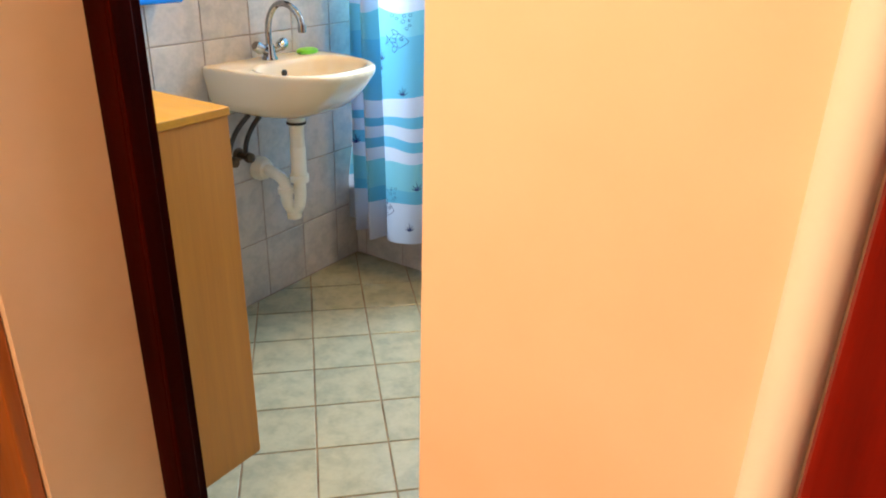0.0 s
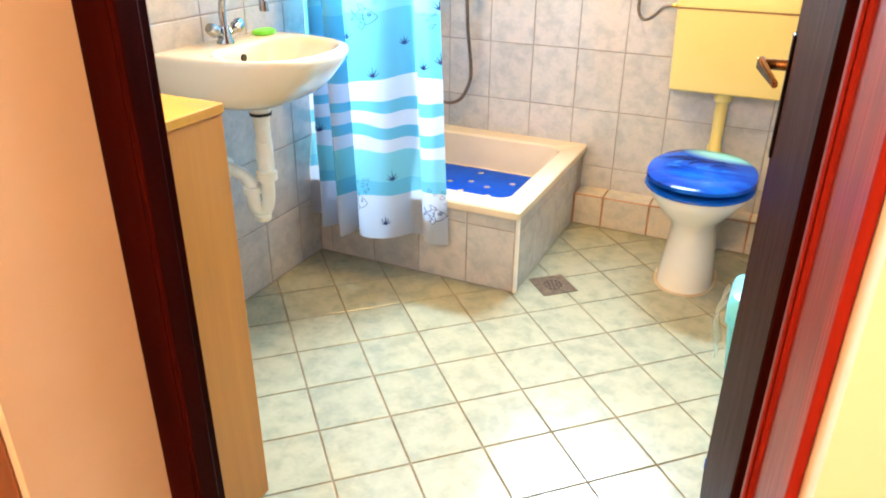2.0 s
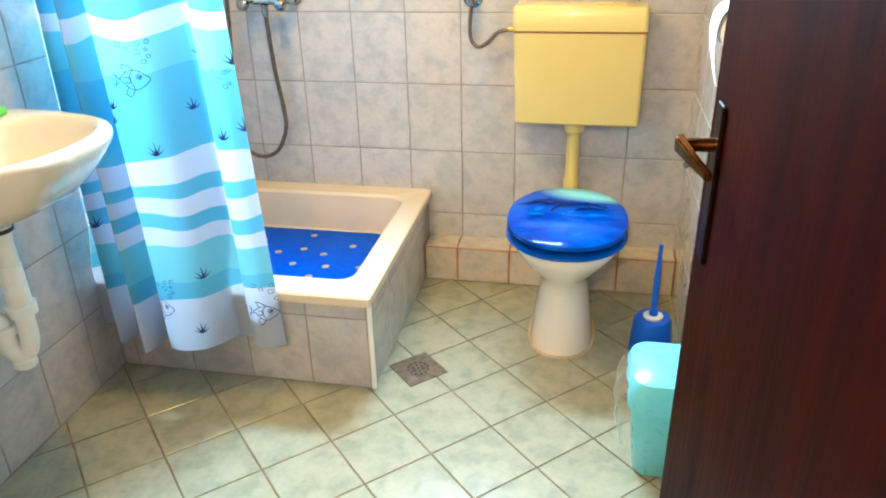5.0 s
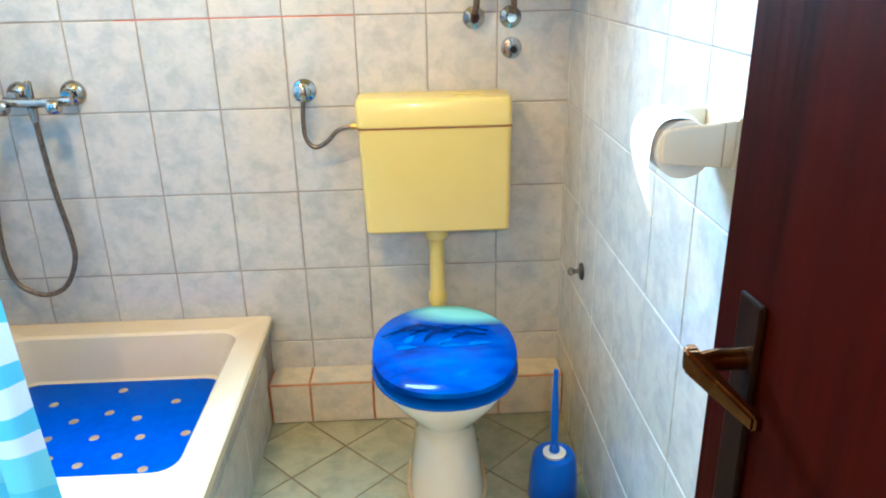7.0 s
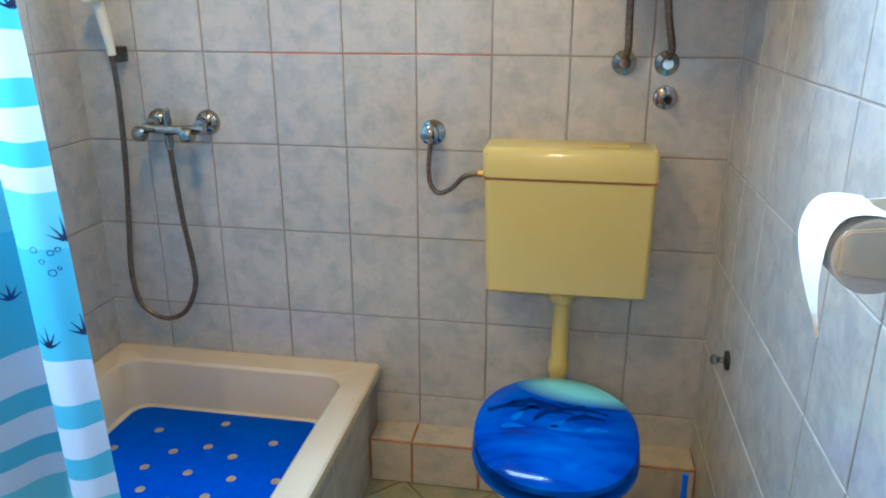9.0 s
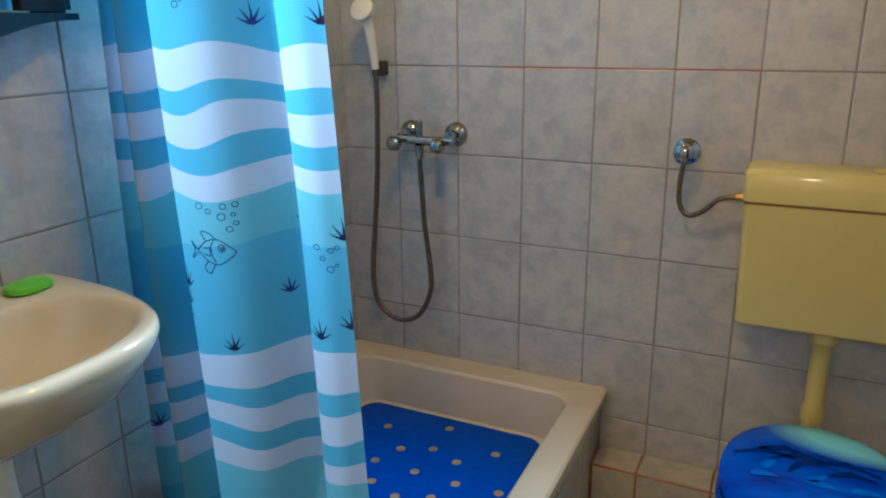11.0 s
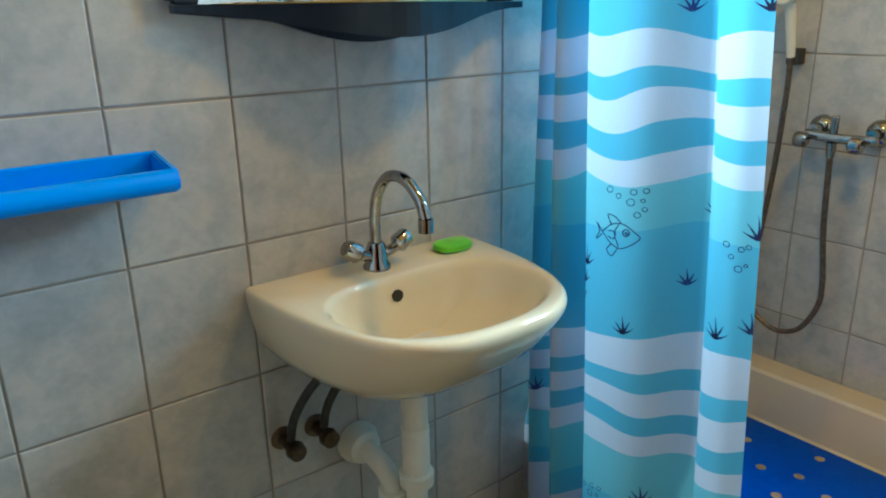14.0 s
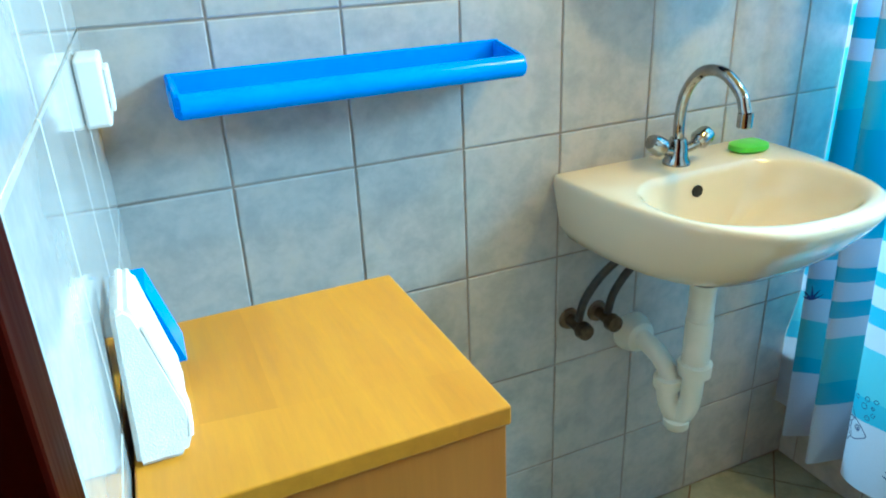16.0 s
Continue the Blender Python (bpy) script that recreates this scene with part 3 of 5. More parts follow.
ledge = thing("pipe_ledge", (1.31, 2.945, 0), "low tiled ledge with rusty joints along the wall", "ledge", kind="structure")
part("core", box((TX - 0.020, 2.898, 0.0), (W - 0.0005, Y1 - 0.0005, 0.136)), M_RUST, ledge)
part("edge_joint", box((TX - 0.012, 2.8885, 0.1372), (W - 0.0005, 2.8935, 0.1412), 0.001), M_RUST, ledge, "rusty joint along the front edge")

# ---- toilet ----
wc = thing("toilet", (1.378, 2.58, 0), "white ceramic floor toilet with glossy blue closed lid", "toilet")
bm = bmesh.new()
C = 1.383
loft(bm, [oval(C, 0, 0.000, 0.103, 2.425, 2.76), oval(C, 0, 0.030, 0.101, 2.427, 2.76), oval(C, 0, 0.110, 0.091, 2.442, 2.76), oval(C, 0, 0.190, 0.081, 2.455, 2.76, power=2.1), oval(C, 0, 0.238, 0.085, 2.448, 2.78, power=2.1), oval(C, 0, 0.272, 0.108, 2.420, 2.80, power=2.1),
          oval(C, 0, 0.305, 0.138, 2.388, 2.82, power=2.1), oval(C, 0, 0.340, 0.164, 2.362, 2.84, power=2.1), oval(C, 0, 0.370, 0.178, 2.346, 2.85, power=2.1), oval(C, 0, 0.385, 0.176, 2.348, 2.85, power=2.1)])
part("bowl", bm, M_CERAM, wc, "white ceramic bowl and foot", True)
bm = bmesh.new()
loft(bm, [oval(C, 0, 0.3855, 0.182, 2.338, 2.805, power=2.2), oval(C, 0, 0.391, 0.191, 2.330, 2.812, power=2.2), oval(C, 0, 0.397, 0.189, 2.332, 2.810, power=2.2), oval(C, 0, 0.402, 0.176, 2.346, 2.800, power=2.2), oval(C, 0, 0.4015, 0.120, 2.400, 2.760, power=2.2)])
part("seat", bm, M_LIDPLAIN, wc, "glossy blue seat", True)
bm = bmesh.new()
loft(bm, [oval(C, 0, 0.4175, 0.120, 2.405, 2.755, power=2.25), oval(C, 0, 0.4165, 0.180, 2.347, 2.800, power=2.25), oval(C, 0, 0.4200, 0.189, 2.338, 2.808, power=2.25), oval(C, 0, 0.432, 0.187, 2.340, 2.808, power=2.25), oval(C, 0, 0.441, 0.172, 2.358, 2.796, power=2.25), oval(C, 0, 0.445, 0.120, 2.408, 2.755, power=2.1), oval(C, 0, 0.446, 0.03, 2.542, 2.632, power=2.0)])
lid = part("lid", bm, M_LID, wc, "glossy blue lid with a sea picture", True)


def swoosh(x, y, l, bend, turn, thick=0.0082, lift=0.4475, fins=1.0):
    """A leaping shape of the lid's picture: a bowed body with a back fin, tapering to the tail."""
    bm = bmesh.new()
    n = 16
    top, low = [], []
    c, s = math.cos(radians(turn)), math.sin(radians(turn))
    for i in range(n + 1):
        t = i / n
        w = thick * (math.sin(math.pi * t ** 0.65) ** 0.9 + 0.06)
        fin = fins * thick * 1.3 * max(0.0, 1 - abs(t - 0.52) / 0.10) + fins * thick * 1.1 * max(0.0, (t - 0.88) / 0.12)
        px, py = (t - 0.5) * l, bend * (1 - (2 * t - 1) ** 2)
        for row, dy in ((top, w + fin), (low, -w)):
            row.append(bm.verts.new((x + c * px - s * (py + dy), y + s * px + c * (py + dy), lift)))
    for i in range(n):
        bm.faces.new((low[i], low[i + 1], top[i + 1], top[i]))
    return bm


for x, y, l, b, a in ((1.285, 2.612, -0.130, 0.028, 10), (1.352, 2.620, -0.115, 0.024, 14), (1.378, 2.590, 0.105, 0.034, 24), (1.438, 2.622, 0.13, 0.022, -2), (1.322, 2.645, 0.11, 0.018, 4), (1.450, 2.592, 0.09, 0.018, 8)):
    part("print_shape", swoosh(x, y, l, b, a), M_LIDDARK, lid, "dark blue leaping shape in the picture")
for x, y, l, b, a in ((1.296, 2.588, 0.052, 0.004, 62), (1.286, 2.540, 0.058, 0.006, 8), (1.384, 2.572, 0.050, -0.004, 40), (1.394, 2.548, 0.062, 0.003, -6), (1.475, 2.552, 0.060, 0.004, 5)):
    part("splash_print", swoosh(x, y, l, b, a, 0.010, 0.4471, 0.0), M_SPLASH, lid, "pale blue splash in the picture")
for x in (-0.07, 0.07):
    part("lid_hinge", box((C + x - 0.014, 2.812, 0.386), (C + x + 0.014, 2.836, 0.412), 0.005), M_LIDPLAIN, wc)
part("floor_bolt", lathe(bmesh.new(), [(0.008, 0.0), (0.008, 0.006), (0.004, 0.008)], (C + 0.084, 2.60, 0.115), "X", 12), M_BLACK, wc)
part("outlet_pipe", tube(bmesh.new(), [(C, 2.74, 0.19), (C, 2.80, 0.19), (C, 2.895, 0.19)], 0.052, 20), M_DARKHOSE, wc, "dark waste outlet", True)

bm = bmesh.new()
loft(bm, [oval(C, 0, 0.0006, 0.112, 2.417, 2.768), oval(C, 0, 0.003, 0.108, 2.421, 2.764), oval(C, 0, 0.005, 0.1035, 2.4265, 2.7595)], True, False)
part("base_seal", bm, M_SEAL, wc, "rust-stained sealant round the foot", True)
cis = thing("toilet_cistern", (1.378, 2.94, 0.635), "yellowed plastic cistern hung on the tiled wall", "cistern")
bm = bmesh.new()


def cis_ring(z, x0, x1, y0, r=0.016):
    return rounded_rect(x0, x1, y0, Y1 - 0.001, z, r)


loft(bm, [cis_ring(0.634, 1.186, 1.586, 2.892), cis_ring(0.640, 1.178, 1.594, 2.886), cis_ring(0.939, 1.170, 1.595, 2.880), cis_ring(0.943, 1.173, 1.592, 2.884)])
part("tank", bm, M_CIST, cis, "", True)
bm = bmesh.new()
loft(bm, [cis_ring(0.9435, 1.171, 1.594, 2.880), cis_ring(0.947, 1.167, 1.597, 2.875), cis_ring(1.012, 1.166, 1.596, 2.874), cis_ring(1.022, 1.171, 1.591, 2.880), cis_ring(1.024, 1.181, 1.581, 2.892)])
part("tank_lid", bm, M_CIST, cis, "yellowed lid with a brown seam", True)
part("seam_strip", box((1.1705, 2.8795, 0.9392), (1.5955, Y1 - 0.002, 0.9433)), M_RUST, cis, "brown dirty seam")
part("button", box((1.430, 2.915, 1.0238), (1.525, 2.965, 1.0295), 0.003), M_CIST, cis)
bm = lathe(bmesh.new(), [(0.034, 0.0), (0.034, -0.030), (0.028, -0.036), (0.0225, -0.045), (0.0225, -0.205), (0.028, -0.215), (0.028, -0.245)], (1.381, 2.942, 0.6335), "Z", 24)
part("flush_pipe", bm, M_CIST, cis, "cream flush pipe", True)
part("flush_bend", tube(bmesh.new(), [(1.381, 2.942, 0.40), (1.381, 2.940, 0.36), (1.381, 2.915, 0.335), (1.381, 2.86, 0.33)], 0.0225, 16), M_CIST, cis, "", True)

valve = thing("wall_valve", (1.018, Y1, 1.035), "small chrome wall valve with a braided hose to the cistern", "valve")
part("rosette", lathe(bmesh.new(), [(0.034, 0.0), (0.032, -0.006), (0.018, -0.012), (0.014, -0.040)], (1.018, Y1, 1.035), "Y", 24), M_CHROME, valve, "", True)
part("knob", lathe(bmesh.new(), [(0.020, 0.0), (0.024, -0.004), (0.024, -0.018), (0.016, -0.024)], (1.018, Y1 - 0.040, 1.037), "Y", 20), M_CHROME, valve, "", True)
part("hose", tube(bmesh.new(), [(1.018, Y1 - 0.035, 1.022), (1.012, Y1 - 0.036, 0.960), (1.016, Y1 - 0.038, 0.905), (1.040, Y1 - 0.040, 0.880), (1.075, Y1 - 0.045, 0.895), (1.110, Y1 - 0.055, 0.930), (1.150, Y1 - 0.060, 0.941)], 0.0065, 10), M_HOSE, valve, "", True)
part("nut", lathe(bmesh.new(), [(0.010, 0.0), (0.010, 0.022)], (1.147, Y1 - 0.060, 0.941), "X", 6), M_BRASS, valve)

for x, k2 in ((1.501, 0), (1.603, 1)):
    o = thing("pipe_outlet", (x, Y1, 1.235), "chrome wall rosette with a grey hose rising to the assumed heater", "pipe outlet", "hose outlets above the cistern")
    part("rosette", lathe(bmesh.new(), [(0.031, 0.0), (0.029, -0.007), (0.016, -0.012), (0.013, -0.030)], (x, Y1, 1.222), "Y", 24), M_CHROME, o, "", True)
    part("hose", tube(bmesh.new(), [(x, Y1 - 0.025, 1.236), (x + 0.004, Y1 - 0.040, 1.262), (x + 0.002 - 0.01 * k2, Y1 - 0.043, 1.32), (x - 0.02 * k2, Y1 - 0.050, 1.40), (x - 0.025 * k2, Y1 - 0.060, 1.475)], 0.009, 12), M_HOSE, o, "", True)
o = thing("drain_stub", (1.607, Y1, 1.138), "short open chrome pipe stub on the tiled wall", "pipe outlet")
part("rosette", lathe(bmesh.new(), [(0.030, 0.0), (0.028, -0.007), (0.014, -0.011)], (1.607, Y1, 1.138), "Y", 24), M_CHROME, o, "", True)
part("stub", lathe(bmesh.new(), [(0.013, -0.0115), (0.013, -0.045), (0.009, -0.045), (0.009, -0.015)], (1.607, Y1, 1.138), "Y", 20), M_CHROME, o, "", True)
part("stub_hole", lathe(bmesh.new(), [(0.0088, -0.030), (0.0088, -0.034)], (1.607, Y1, 1.138), "Y", 16), M_BLACK, o)
# unseen heater, assumed from the hoses and hung low to shade the corner
bh = thing("assumed_water_heater", (1.55, Y1 - 0.187, 1.47), "assumed white enamelled water heater, unseen above the cistern, shading the corner", "water heater")
part("body", lathe(bmesh.new(), [(0.15, 0.0), (0.185, 0.02), (0.185, 0.72), (0.15, 0.75)], (1.55, Y1 - 0.187, 1.47), "Z", 36), M_WHITEPL, bh, "", True)

hook = thing("wall_hook", (W, 2.710, 0.571), "small metal hook with dark plate on the tiled wall", "hook")
part("rosette", lathe(bmesh.new(), [(0.024, 0.0), (0.022, -0.006), (0.008, -0.008)], (W, 2.710, 0.571), "X", 20), M_BLACK, hook, "dark round plate", True)
part("peg", lathe(bmesh.new(), [(0.007, -0.0082), (0.007, -0.022), (0.012, -0.027), (0.012, -0.036), (0.004, -0.041)], (W, 2.710, 0.571), "X", 16), M_CHROME, hook, "shiny metal peg", True)

# toilet brush
br = thing("toilet_brush", (1.668, 2.495, 0), "blue plastic toilet brush standing in its cup", "toilet brush")
part("cup", lathe(bmesh.new(), [(0.055, 0.0), (0.066, 0.006), (0.064, 0.060), (0.058, 0.128), (0.052, 0.138), (0.034, 0.139), (0.032, 0.128)], (1.668, 2.495, 0), "Z", 32), M_BLUE, br, "", True)
part("handle_foot", lathe(bmesh.new(), [(0.013, 0.1455), (0.015, 0.150), (0.011, 0.166), (0.007, 0.170)], (1.668, 2.495, 0), "Z", 20), M_BLUE, br, "", True)
part("white_collar", lathe(bmesh.new(), [(0.030, 0.136), (0.031, 0.143), (0.014, 0.145)], (1.668, 2.495, 0), "Z", 24), M_WHITEPL, br, "white brush collar", True)
part("handle", tube(bmesh.new(), [(1.668, 2.495, 0.14), (1.668, 2.502, 0.20), (1.670, 2.520, 0.30), (1.672, 2.532, 0.372)], lambda t: 0.0065 + 0.004 * math.sin(math.pi * min(1, t * 1.25)), 12), M_BLUE, br, "", True)

# pedal-less bin with bag
bn = thing("waste_bin", (1.660, 2.01, 0), "turquoise plastic bin with swing lid beside the door", "bin")
bm = bmesh.new()
loft(bm, [rounded_rect(1.600, 1.735, 1.925, 2.085, 0.0, 0.03), rounded_rect(1.596, 1.740, 1.920, 2.090, 0.006, 0.035), rounded_rect(1.575, 1.752, 1.905, 2.105, 0.205, 0.04)])
part("body", bm, M_BIN, bn, "", True)
bm = bmesh.new()
loft(bm, [rounded_rect(1.568, 1.757, 1.898, 2.112, 0.206, 0.042), rounded_rect(1.566, 1.758, 1.897, 2.113, 0.262, 0.045), rounded_rect(1.574, 1.752, 1.906, 2.106, 0.288, 0.05), rounded_rect(1.600, 1.730, 1.935, 2.080, 0.302, 0.05)])
part("lid", bm, M_BIN, bn, "domed turquoise swing lid", True)
bm = bmesh.new()
rows = []
for i in range(9):
    z = 0.265 - 0.024 * i
    rows.append([(1.562 - 0.022 * math.sin(math.pi * min(1, i / 7)) - 0.004 * math.sin(5 * j + i), 1.915 + 0.018 * j, z - 0.004 * math.sin(3 * j)) for j in range(10)])
grid = [[bm.verts.new(p) for p in r] for r in rows]
for a, b in zip(grid, grid[1:]):
    for j in range(9):
        bm.faces.new((a[j], a[j + 1], b[j + 1], b[j]))
bag = part("bag", bm, M_BAG, bn, "thin greenish bag hanging over the rim", True)
bag.visible_shadow = False

# ---- paper holder on the east wall ----
ph = thing("paper_holder", (W, 1.75, 1.16), "beige plastic toilet paper holder with a white roll", "paper holder")
part("wall_plate", box((W - 0.009, 1.846, 1.084), (W - 0.0005, 1.966, 1.158), 0.003), M_BEIGEPL, ph)


def holder_arm(y0, y1, label):
    """A side arm, tapering from the wall plate to its rounded nose."""
    bm = bmesh.new()
    loft(bm, [[(x, y0, z0), (x, y1, z0), (x, y1, z1), (x, y0, z1)] for x, z0, z1 in ((W - 0.0095, 1.087, 1.154), (W - 0.108, 1.096, 1.143), (W - 0.112, 1.100, 1.139))])
    bmesh.ops.bevel(bm, geom=list(bm.edges), offset=0.002, segments=2, affect="EDGES")
    part("arm", bm, M_BEIGEPL, ph, label, True)


holder_arm(1.846, 1.853, "beige near arm")
holder_arm(1.959, 1.966, "beige far arm")
part("seam", box((W - 0.0275, 1.8452, 1.090), (W - 0.0262, 1.8466, 1.151)), M_SEAL, ph, "yellowed seam in the arm")
RX, RZ, RR = W - 0.076, 1.113, 0.041
part("roll", lathe(bmesh.new(), [(0.017, -0.050), (RR - 0.002, -0.050), (RR, -0.048), (RR, 0.048), (RR - 0.002, 0.050), (0.017, 0.050)], (RX, 1.906, RZ), "Y", 40, False), M_PAPER, ph, "white paper roll", True)
part("roll_core", lathe(bmesh.new(), [(0.0168, -0.0505), (0.0168, 0.0505), (0.014, 0.0505), (0.014, -0.0505)], (RX, 1.906, RZ), "Y", 28, False), M_SEAL, ph, "brown cardboard tube", True)
bm = bmesh.new()
rows = []
fall = spline([(RX + 0.012, 0, RZ + 0.0425), (RX - 0.014, 0, RZ + 0.0445), (W - 0.110, 0, 1.152), (W - 0.122, 0, 1.130), (W - 0.124, 0, 1.090), (W - 0.119, 0, 1.050), (W - 0.110, 0, 1.012)], 4)
for i, p in enumerate(fall):
    t = max(0.0, i / (len(fall) - 1) - 0.6) / 0.4
    y0, y1 = 1.858 + 0.012 * t, 1.954 - 0.074 * t
    rows.append([(p.x + 0.002 * math.sin(9 * q), y0 + (y1 - y0) * q, p.z) for q in (0, 0.25, 0.5, 0.75, 1)])
grid = [[bm.verts.new(p) for p in r] for r in rows]
for a, b in zip(grid, grid[1:]):
    for j in range(4):
        bm.faces.new((a[j], a[j + 1], b[j + 1], b[j]))
part("loose_sheet", bm, M_PAPER, ph, "white loose paper end", True)

# ---- shower fittings on the far wall ----
sm = thing("shower_mixer", (0.31, Y1, 1.045), "chrome wall shower mixer with two knobs", "tap")
for x in (0.229, 0.375):
    part("rosette", lathe(bmesh.new(), [(0.036, 0.0), (0.035, -0.006), (0.028, -0.020), (0.016, -0.026), (0.014, -0.055)], (x, Y1, 1.045), "Y", 28), M_CHROME, sm, "", True)
part("mixer_body", tube(bmesh.new(), [(0.212, Y1 - 0.058, 1.034), (0.30, Y1 - 0.060, 1.030), (0.392, Y1 - 0.058, 1.032)], 0.0135, 16), M_CHROME, sm, "", True)
for x, s in ((0.234, -1), (0.338, 1)):
    part("knob", lathe(bmesh.new(), [(0.014, 0.0), (0.021, 0.006 * s), (0.022, 0.026 * s), (0.017, 0.034 * s)], (x, Y1 - 0.088, 1.022), "X", 20), M_CHROME, sm, "", True)
part("hot_mark", lathe(bmesh.new(), [(0.010, 0.0), (0.009, -0.002)], (0.1998, Y1 - 0.088, 1.022), "X", 16), speckled("red_mark", (0.5, 0.02, 0.02), (0.6, 0.03, 0.03), 50.0, 0.4), sm, "red hot-water mark")
part("spindle", lathe(bmesh.new(), [(0.010, 0.0), (0.010, 0.045), (0.006, 0.050)], (0.285, Y1 - 0.060, 1.040), "Z", 16), M_CHROME, sm, "", True)
part("outlet", lathe(bmesh.new(), [(0.013, 0.0), (0.012, -0.030), (0.009, -0.040)], (0.285, Y1 - 0.062, 1.018), "Z", 16), M_CHROME, sm, "", True)
sh = thing("hand_shower", (0.115, Y1, 1.24), "cream hand shower in a wall clip with steel hose", "hand shower")
part("clip", box((0.127, Y1 - 0.050, 1.208), (0.157, Y1 - 0.0005, 1.250), 0.004), M_DARKHOSE, sh, "dark wall clip")
part("handle", tube(bmesh.new(), [(0.142, Y1 - 0.052, 1.228), (0.139, Y1 - 0.060, 1.290), (0.134, Y1 - 0.074, 1.365)], lambda t: 0.011 + 0.004 * t, 14), M_BEIGEPL, sh, "", True)
bm = lathe(bmesh.new(), [(0.010, 0.012), (0.026, 0.008), (0.034, -0.006), (0.034, -0.018), (0.028, -0.022)], (0, 0, 0), "Y", 24)
bmesh.ops.transform(bm, matrix=Matrix.Translation((0.132, Y1 - 0.085, 1.388)) @ Matrix.Rotation(radians(-25), 4, "X"), verts=bm.verts)
part("head", bm, M_BEIGEPL, sh, "round cream spray head", True)
part("hose", tube(bmesh.new(), [(0.142, Y1 - 0.052, 1.224), (0.139, Y1 - 0.045, 1.12), (0.128, Y1 - 0.040, 0.93), (0.110, Y1 - 0.036, 0.75), (0.095, Y1 - 0.034, 0.60), (0.108, Y1 - 0.034, 0.500), (0.150, Y1 - 0.036, 0.460), (0.204, Y1 - 0.038, 0.449), (0.262, Y1 - 0.040, 0.480), (0.302, Y1 - 0.042, 0.560), (0.306, Y1 - 0.046, 0.640), (0.291, Y1 - 0.052, 0.790), (0.285, Y1 - 0.062, 0.982)], 0.0078, 10), M_HOSE, sh, "brown steel hose", True)

# ---- washbasin ----
sk = thing("washbasin", (0.0, 1.685, 0.80), "ivory ceramic wall washbasin with a rounded front", "washbasin")
SY, SW, SD, SZ = 1.685, 0.250, 0.422, 0.909


def basin_outline(scale_w, depth, z, back=0.0, n=60):
    """Flat against the wall at the back, a swelling curve in front."""
    ring = []
    for i in range(n + 1):
        a = math.pi * i / n
        c, s = math.cos(a), math.sin(a)
        ring.append((back + (depth - back) * abs(s) ** 0.80, SY - scale_w * math.copysign(abs(c) ** 0.62, c), z))
    return ring


def bowl_outline(hw, x0, x1, z, n=60):
    """The bowl's rounded outline, open for a short straight piece at the back."""
    ring = []
    xm, hd = (x0 + x1) / 2, (x1 - x0) / 2
    for i in range(n + 1):
        a = radians(-152 + 304 * i / n)
        c, s = math.cos(a), math.sin(a)
        ring.append((xm + hd * math.copysign(abs(c) ** (1.0 if c > 0 else 0.70), c), SY + hw * math.copysign(abs(s) ** (0.90 if c > 0 else 0.80), s), z))
    return ring


bm = bmesh.new()
loft(bm, [basin_outline(0.100, 0.212, 0.738), basin_outline(0.168, 0.270, 0.750), basin_outline(0.212, 0.318, 0.772), basin_outline(0.234, 0.356, 0.805), basin_outline(0.244, 0.400, 0.856), basin_outline(SW - 0.001, SD - 0.003, 0.884), basin_outline(SW, SD, 0.893), basin_outline(SW, SD, 0.899), basin_outline(SW - 0.0012, SD - 0.0018, 0.904), basin_outline(SW - 0.0042, SD - 0.0055, 0.9075), basin_outline(SW - 0.009, SD - 0.011, SZ)], True, True)
bmesh.ops.delete(bm, geom=[f for f in bm.faces if all(abs(v.co.z - SZ) < 1e-5 for v in f.verts)], context="FACES_ONLY")
bm.verts.ensure_lookup_table()
outer = [v for v in bm.verts if abs(v.co.z - SZ) < 1e-5]
outer.sort(key=lambda v: v.index)
n = len(outer)
rings = [bowl_outline(SW - 0.046, 0.095, SD - 0.022, SZ - 0.0006), bowl_outline(SW - 0.051, 0.099, SD - 0.028, SZ - 0.0035), bowl_outline(SW - 0.056, 0.103, SD - 0.034, SZ - 0.009), bowl_outline(SW - 0.061, 0.106, SD - 0.040, SZ - 0.018), bowl_outline(SW - 0.074, 0.111, SD - 0.058, SZ - 0.046), bowl_outline(SW - 0.096, 0.118, SD - 0.085, SZ - 0.075), bowl_outline(0.085, 0.135, SD - 0.15, SZ - 0.118), bowl_outline(0.030, 0.165, 0.215, SZ - 0.126)]
prev = outer
for r in rings:
    row = [bm.verts.new(p) for p in r]
    for i in range(n):
        j = (i + 1) % n
        bm.faces.new((prev[i], prev[j], row[j], row[i]))
    prev = row
bm.faces.new(prev)
part("bowl", bm, M_BASIN, sk, "ivory ceramic basin", True)
part("overflow_hole", lathe(bmesh.new(), [(0.0115, 0.0), (0.0115, 0.004), (0.002, 0.0045)], (0.1205, SY - 0.012, 0.870), "X", 18), M_BLACK, sk)
part("drain_ring", lathe(bmesh.new(), [(0.024, 0.0), (0.022, 0.003), (0.006, 0.0035)], (0.190, SY, SZ - 0.126), "Z", 24), M_CHROME, sk, "", True)

